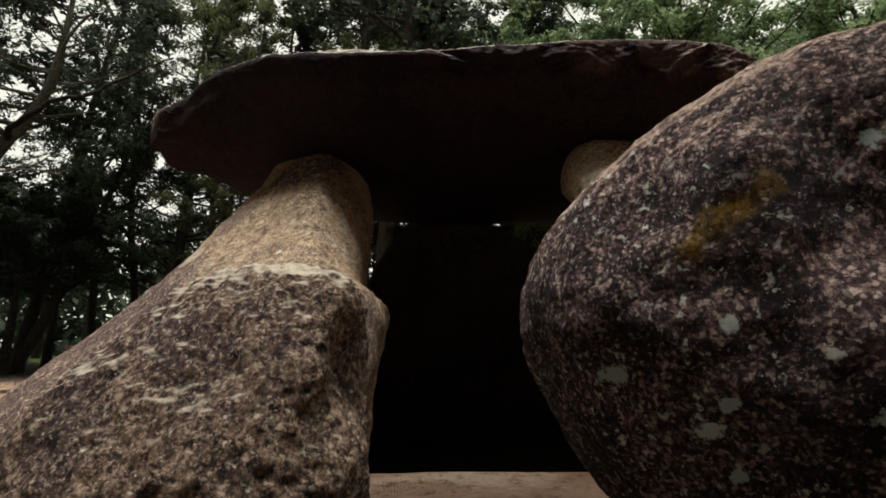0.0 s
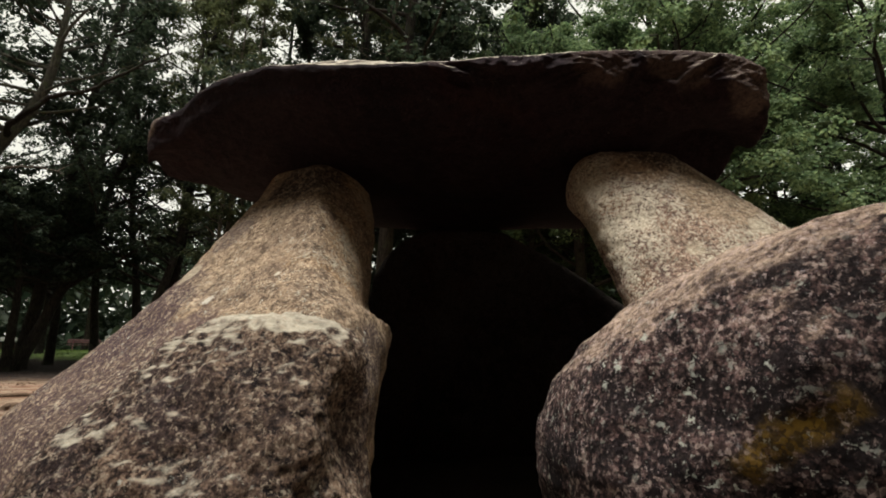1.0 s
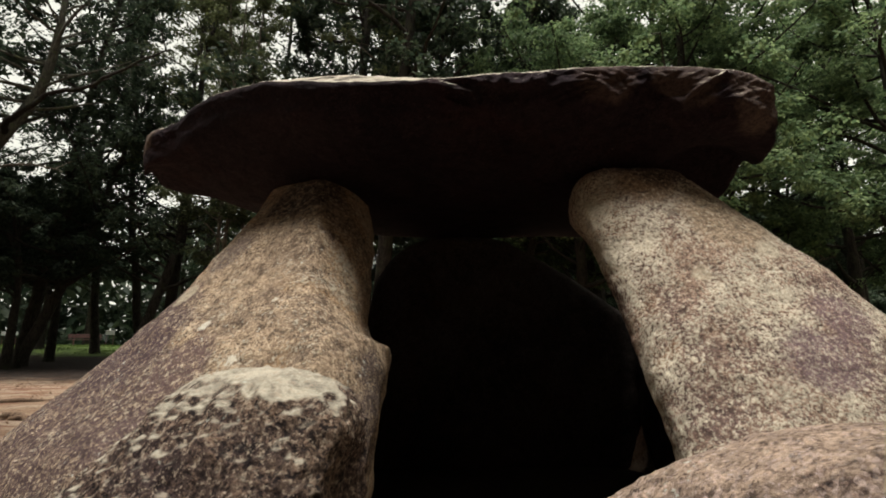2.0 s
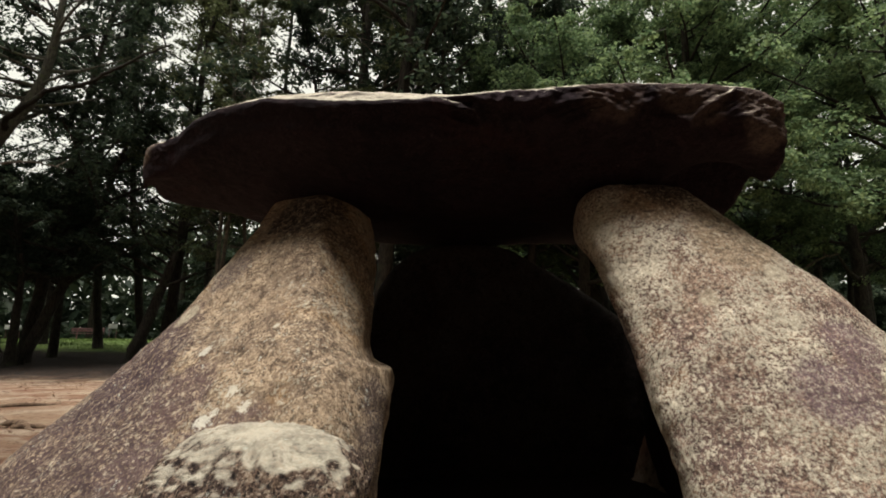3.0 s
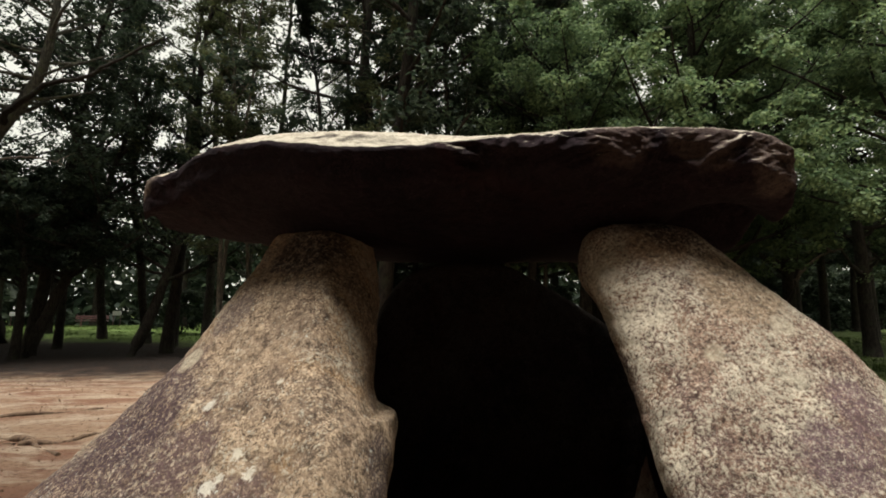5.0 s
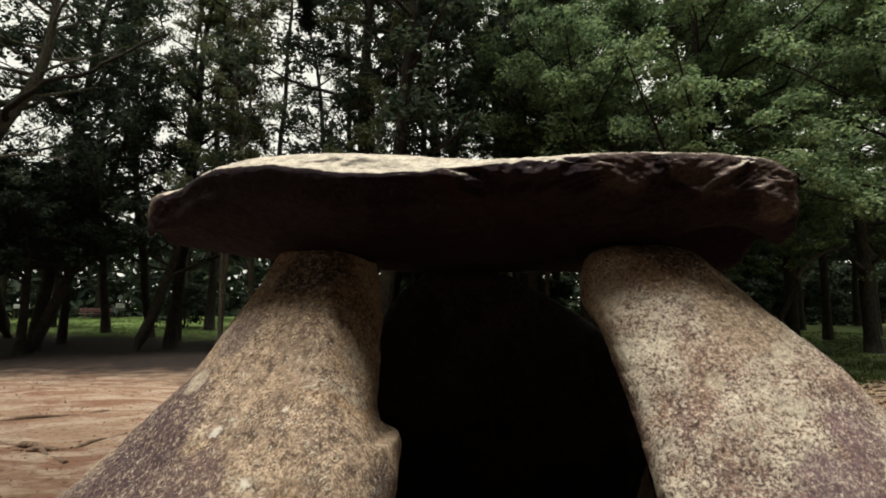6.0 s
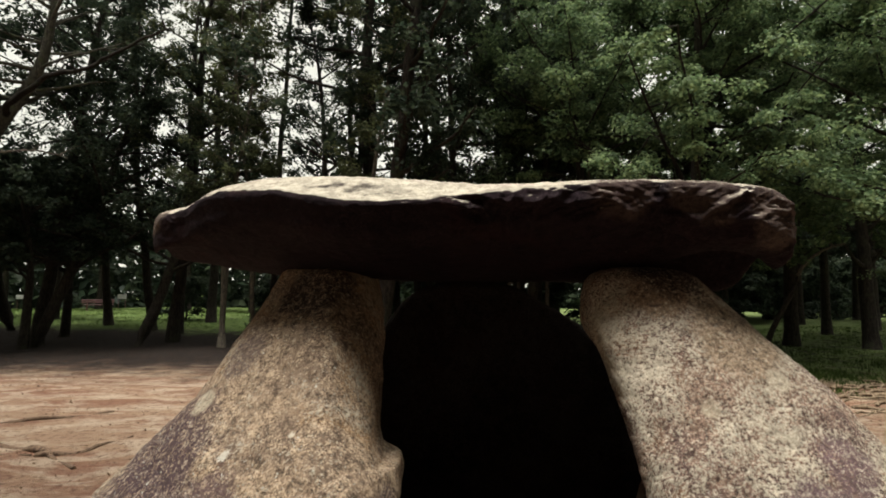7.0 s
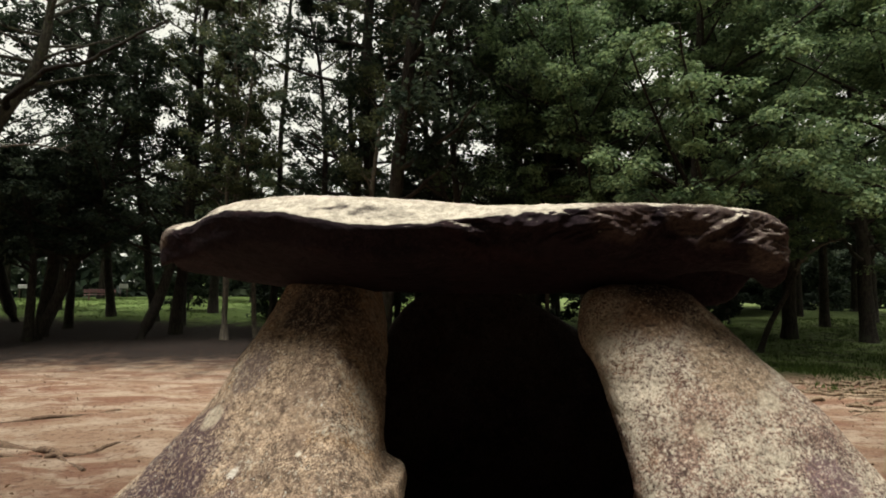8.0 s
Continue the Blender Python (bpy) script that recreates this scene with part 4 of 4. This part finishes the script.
def bough(tree_ob, pts, r0, r1, mat, side=2, seed=0):
    """A bare bough of a tree, through places in the world, with a few side twigs."""
    rng = random.Random(seed)
    base = tree_ob.matrix_basis.inverted()
    bm = bmesh.new()
    sp = np.array(pts)
    n = 5 * (len(sp) - 1)
    k = np.linspace(0, len(sp) - 1, n + 1)
    p = [Vector([float(smooth(range(len(sp)), sp[:, a], q)) for a in range(3)]) + Vector((rng.uniform(-1, 1), rng.uniform(-1, 1), rng.uniform(-1, 1))) * 0.03 for q in k]
    tube(bm, [base @ v for v in p], [r0 + (r1 - r0) * i / n for i in range(n + 1)], 7)
    for i in range(side):
        j = rng.randint(n // 3, n - 1)
        w, wr = limb(rng, p[j], Vector((rng.uniform(-1, 1), rng.uniform(-0.4, 0.4), rng.uniform(-0.2, 1))), 0.7, r1 * 1.2, r1 * 0.4, 5, 0.35)
        tube(bm, [base @ v for v in w], wr, 5)
    return part("bough", bm, mat, tree_ob, "bare bough without leaves")


bough(LEAN, [(-15.3, 16.9, 8.0), (-14.74, 16.3, 8.18), (-13.83, 16.0, 8.55), (-13.11, 16.0, 9.08), (-12.01, 16.0, 9.25), (-11.28, 16.0, 9.68), (-10.1, 16.0, 10.29), (-9.28, 16.0, 10.63)], 0.11, 0.03, M_BARK, 5, 1)
bough(LEAN, [(-15.6, 16.8, 6.9), (-14.36, 15.8, 6.45), (-13.55, 15.7, 6.47), (-12.82, 15.7, 6.38), (-12.18, 15.7, 6.21)], 0.05, 0.016, M_PALEBARK, 3, 2)
bough(SAPLING, [(11.32, 17.0, 2.6), (11.72, 17.0, 3.09), (12.37, 17.0, 3.5), (12.99, 17.0, 3.67)], 0.07, 0.025, M_PALEBARK, 2, 3)


# far woods that close the view beyond the lawn
def far_woods():
    rs = np.random.RandomState(5)
    pts = []
    for k in range(4200):
        a = radians(rs.uniform(8, 172))
        r = rs.uniform(62, 80)
        top = 11.0 + 3.5 * noise.noise(Vector((math.cos(a) * 9, math.sin(a) * 9, 2.0))) + (r - 62) * 0.1
        z = 0.3 + top * rs.uniform(0, 1) ** 1.4
        pts.append((r * math.cos(a), r * math.sin(a), z))
    return leaves("far_woods", pts, 1.2, 1.2, 15, 11)


tagged(part("far_woods", far_woods(), M_LEAF_DARK), "dark far woods beyond the lawn", "woods", kind="stuff")


# ---- roots, litter and small things ----
def roots(spots, label, seed, mat, sink):
    """Exposed roots that wind over the sand: (x, y, heading in degrees, length, radius)."""
    rng = random.Random(seed)
    root = new("exposed_roots")
    x0, y0 = spots[0][0], spots[0][1]
    root.location = (x0, y0, ground_height(x0, y0))
    for x, y, a, ln, r in spots:
        bm = bmesh.new()
        pts, radii, h = [], [], radians(a)
        for i in range(15):
            z = ground_height(x, y) + r * (sink + 0.55 * math.sin(i * 0.9 + rng.random())) * (0.3 if i in (0, 14) else 1)
            pts.append(Vector((x - x0, y - y0, z - root.location[2])))
            radii.append(r * (1 - 0.6 * i / 14))
            h += rng.uniform(-0.3, 0.3)
            x, y = x + math.cos(h) * ln / 14, y + math.sin(h) * ln / 14
        tube(bm, pts, radii, 7)
        part("root", bm, mat, root)
    return tagged(root, label, "roots")


rr = random.Random(21)
roots([(7.0 + rr.uniform(-0.6, 3.2), 9.4 + rr.uniform(-0.6, 2.2), rr.uniform(-40, 60) + 180 * rr.randint(0, 1), rr.uniform(0.7, 2.2), rr.uniform(0.018, 0.05)) for _ in range(50)],
      "tangle of pale exposed tree roots on the sand", 22, M_ROOT, 0.7)
roots([(-6.4, 6.55, 4, 2.4, 0.07), (-6.0, 5.35, 8, 1.9, 0.075), (-5.0, 6.2, -12, 1.2, 0.04), (-7.5, 7.6, -6, 2.2, 0.05), (-4.9, 5.0, -20, 0.9, 0.035), (-6.6, 5.9, 10, 1.6, 0.04)],
      "low brown tree roots winding over the sand", 23, M_BARKSAND, 0.0)


def strewn(n, region, flat, seed):
    """Leaves or blades strewn on the ground over (x0, x1, y0, y1)."""
    rs = np.random.RandomState(seed)
    pts = []
    while len(pts) < n:
        x, y = rs.uniform(region[0], region[1]), rs.uniform(region[2], region[3])
        if noise.noise(Vector((x * 0.5, y * 0.5, 4.0))) > rs.uniform(-0.6, 0.5):
            pts.append((x, y, ground_height(x, y) + flat))
    return pts


tagged(part("leaf_litter", leaves("leaf_litter", strewn(2600, (-14, 14, 3, 17), 0.012, 3), 0.004, 0.045, 1, 31), M_LITTER), "dry brown leaves and chips strewn on sand", "litter", kind="stuff")


def grass(regions, seed):
    rs = np.random.RandomState(seed)
    verts, faces = [], []
    for n, region, h in regions:
        for x, y, z in strewn(n, region, 0.0, seed):
            for _ in range(3):
                a, l = rs.uniform(0, 6.28), h * rs.uniform(0.5, 1.2)
                bx, by = x + rs.normal(0, 0.06), y + rs.normal(0, 0.06)
                w = 0.012 + h * 0.05
                dx, dy = math.cos(a), math.sin(a)
                k = len(verts)
                lx, ly = rs.normal(0, 0.3) * l, rs.normal(0, 0.3) * l
                verts += [(bx - dx * w, by - dy * w, z - 0.01), (bx + dx * w, by + dy * w, z - 0.01), (bx + lx, by + ly, z + l)]
                faces.append((k, k + 1, k + 2))
    me = bpy.data.meshes.new("grass")
    me.from_pydata(verts, [], faces)
    return me


tagged(part("grass", grass([(9000, (-45, -6, 26, 46), 0.09), (6000, (7, 26, 13, 27), 0.10), (400, (8.6, 11.5, 11.8, 14.5), 0.12), (60, (7.6, 9.4, 10.4, 11.8), 0.1)], 41), M_GRASS), "short green grass under and beyond the trees", "grass", kind="stuff")


def box(bm, x0, x1, y0, y1, z0, z1, bevel=0.008):
    r = bmesh.ops.create_cube(bm, size=1, matrix=Matrix.Translation(((x0 + x1) / 2, (y0 + y1) / 2, (z0 + z1) / 2)) @ Matrix.Diagonal((x1 - x0, y1 - y0, z1 - z0, 1)))
    if bevel:
        bmesh.ops.bevel(bm, geom=list({e for v in r["verts"] for e in v.link_edges}), offset=bevel, segments=1, affect="EDGES")


def bench(x, y, turn):
    root = new("park_bench")
    root.matrix_basis = pose(x, y, ground_height(x, y), 0, 0, turn)
    for i in range(3):
        bm = bmesh.new()
        box(bm, -1.1, 1.1, -0.22 + i * 0.15, -0.09 + i * 0.15, 0.44, 0.48)
        part("seat_plank", bm, M_BENCH, root)
    for i in range(2):
        bm = bmesh.new()
        box(bm, -1.1, 1.1, 0.26, 0.30, 0.60 + i * 0.16, 0.72 + i * 0.16)
        part("back_plank", bm, M_BENCH, root)
    for q in (-0.7, 0.7):
        bm = bmesh.new()
        box(bm, q - 0.04, q + 0.04, -0.2, -0.12, -0.1, 0.44)
        box(bm, q - 0.04, q + 0.04, 0.18, 0.26, -0.1, 0.9)
        box(bm, q - 0.04, q + 0.04, -0.12, 0.18, 0.38, 0.44)
        part("leg_frame", bm, M_BENCH, root)
    return tagged(root, "red-brown wooden park bench on the lawn", "bench")


bench(-28.3, 41.0, 30)


# stand-in for a far white patch of unknown kind; panel and posts are invented
def board(x, y, turn, w, h, up):
    root = new("white_patch_panel")
    root.matrix_basis = pose(x, y, ground_height(x, y), 0, 0, turn)
    bm = bmesh.new()
    box(bm, -w / 2, w / 2, -0.02, 0.02, up, up + h)
    part("panel", bm, M_PAPER, root)
    for q in (-1, 1):
        bm = bmesh.new()
        box(bm, q * w * 0.4 - 0.03, q * w * 0.4 + 0.03, 0.021, 0.08, -0.1, up + h - 0.03)
        part("post", bm, M_BENCH, root)
    return tagged(root, "small white panel on posts, stand-in for an unclear white patch beyond the lawn", "board")


board(-30.2, 47.0, 20, 0.7, 0.4, 0.9)
board(-39.3, 47.0, 30, 1.2, 0.35, 0.9)
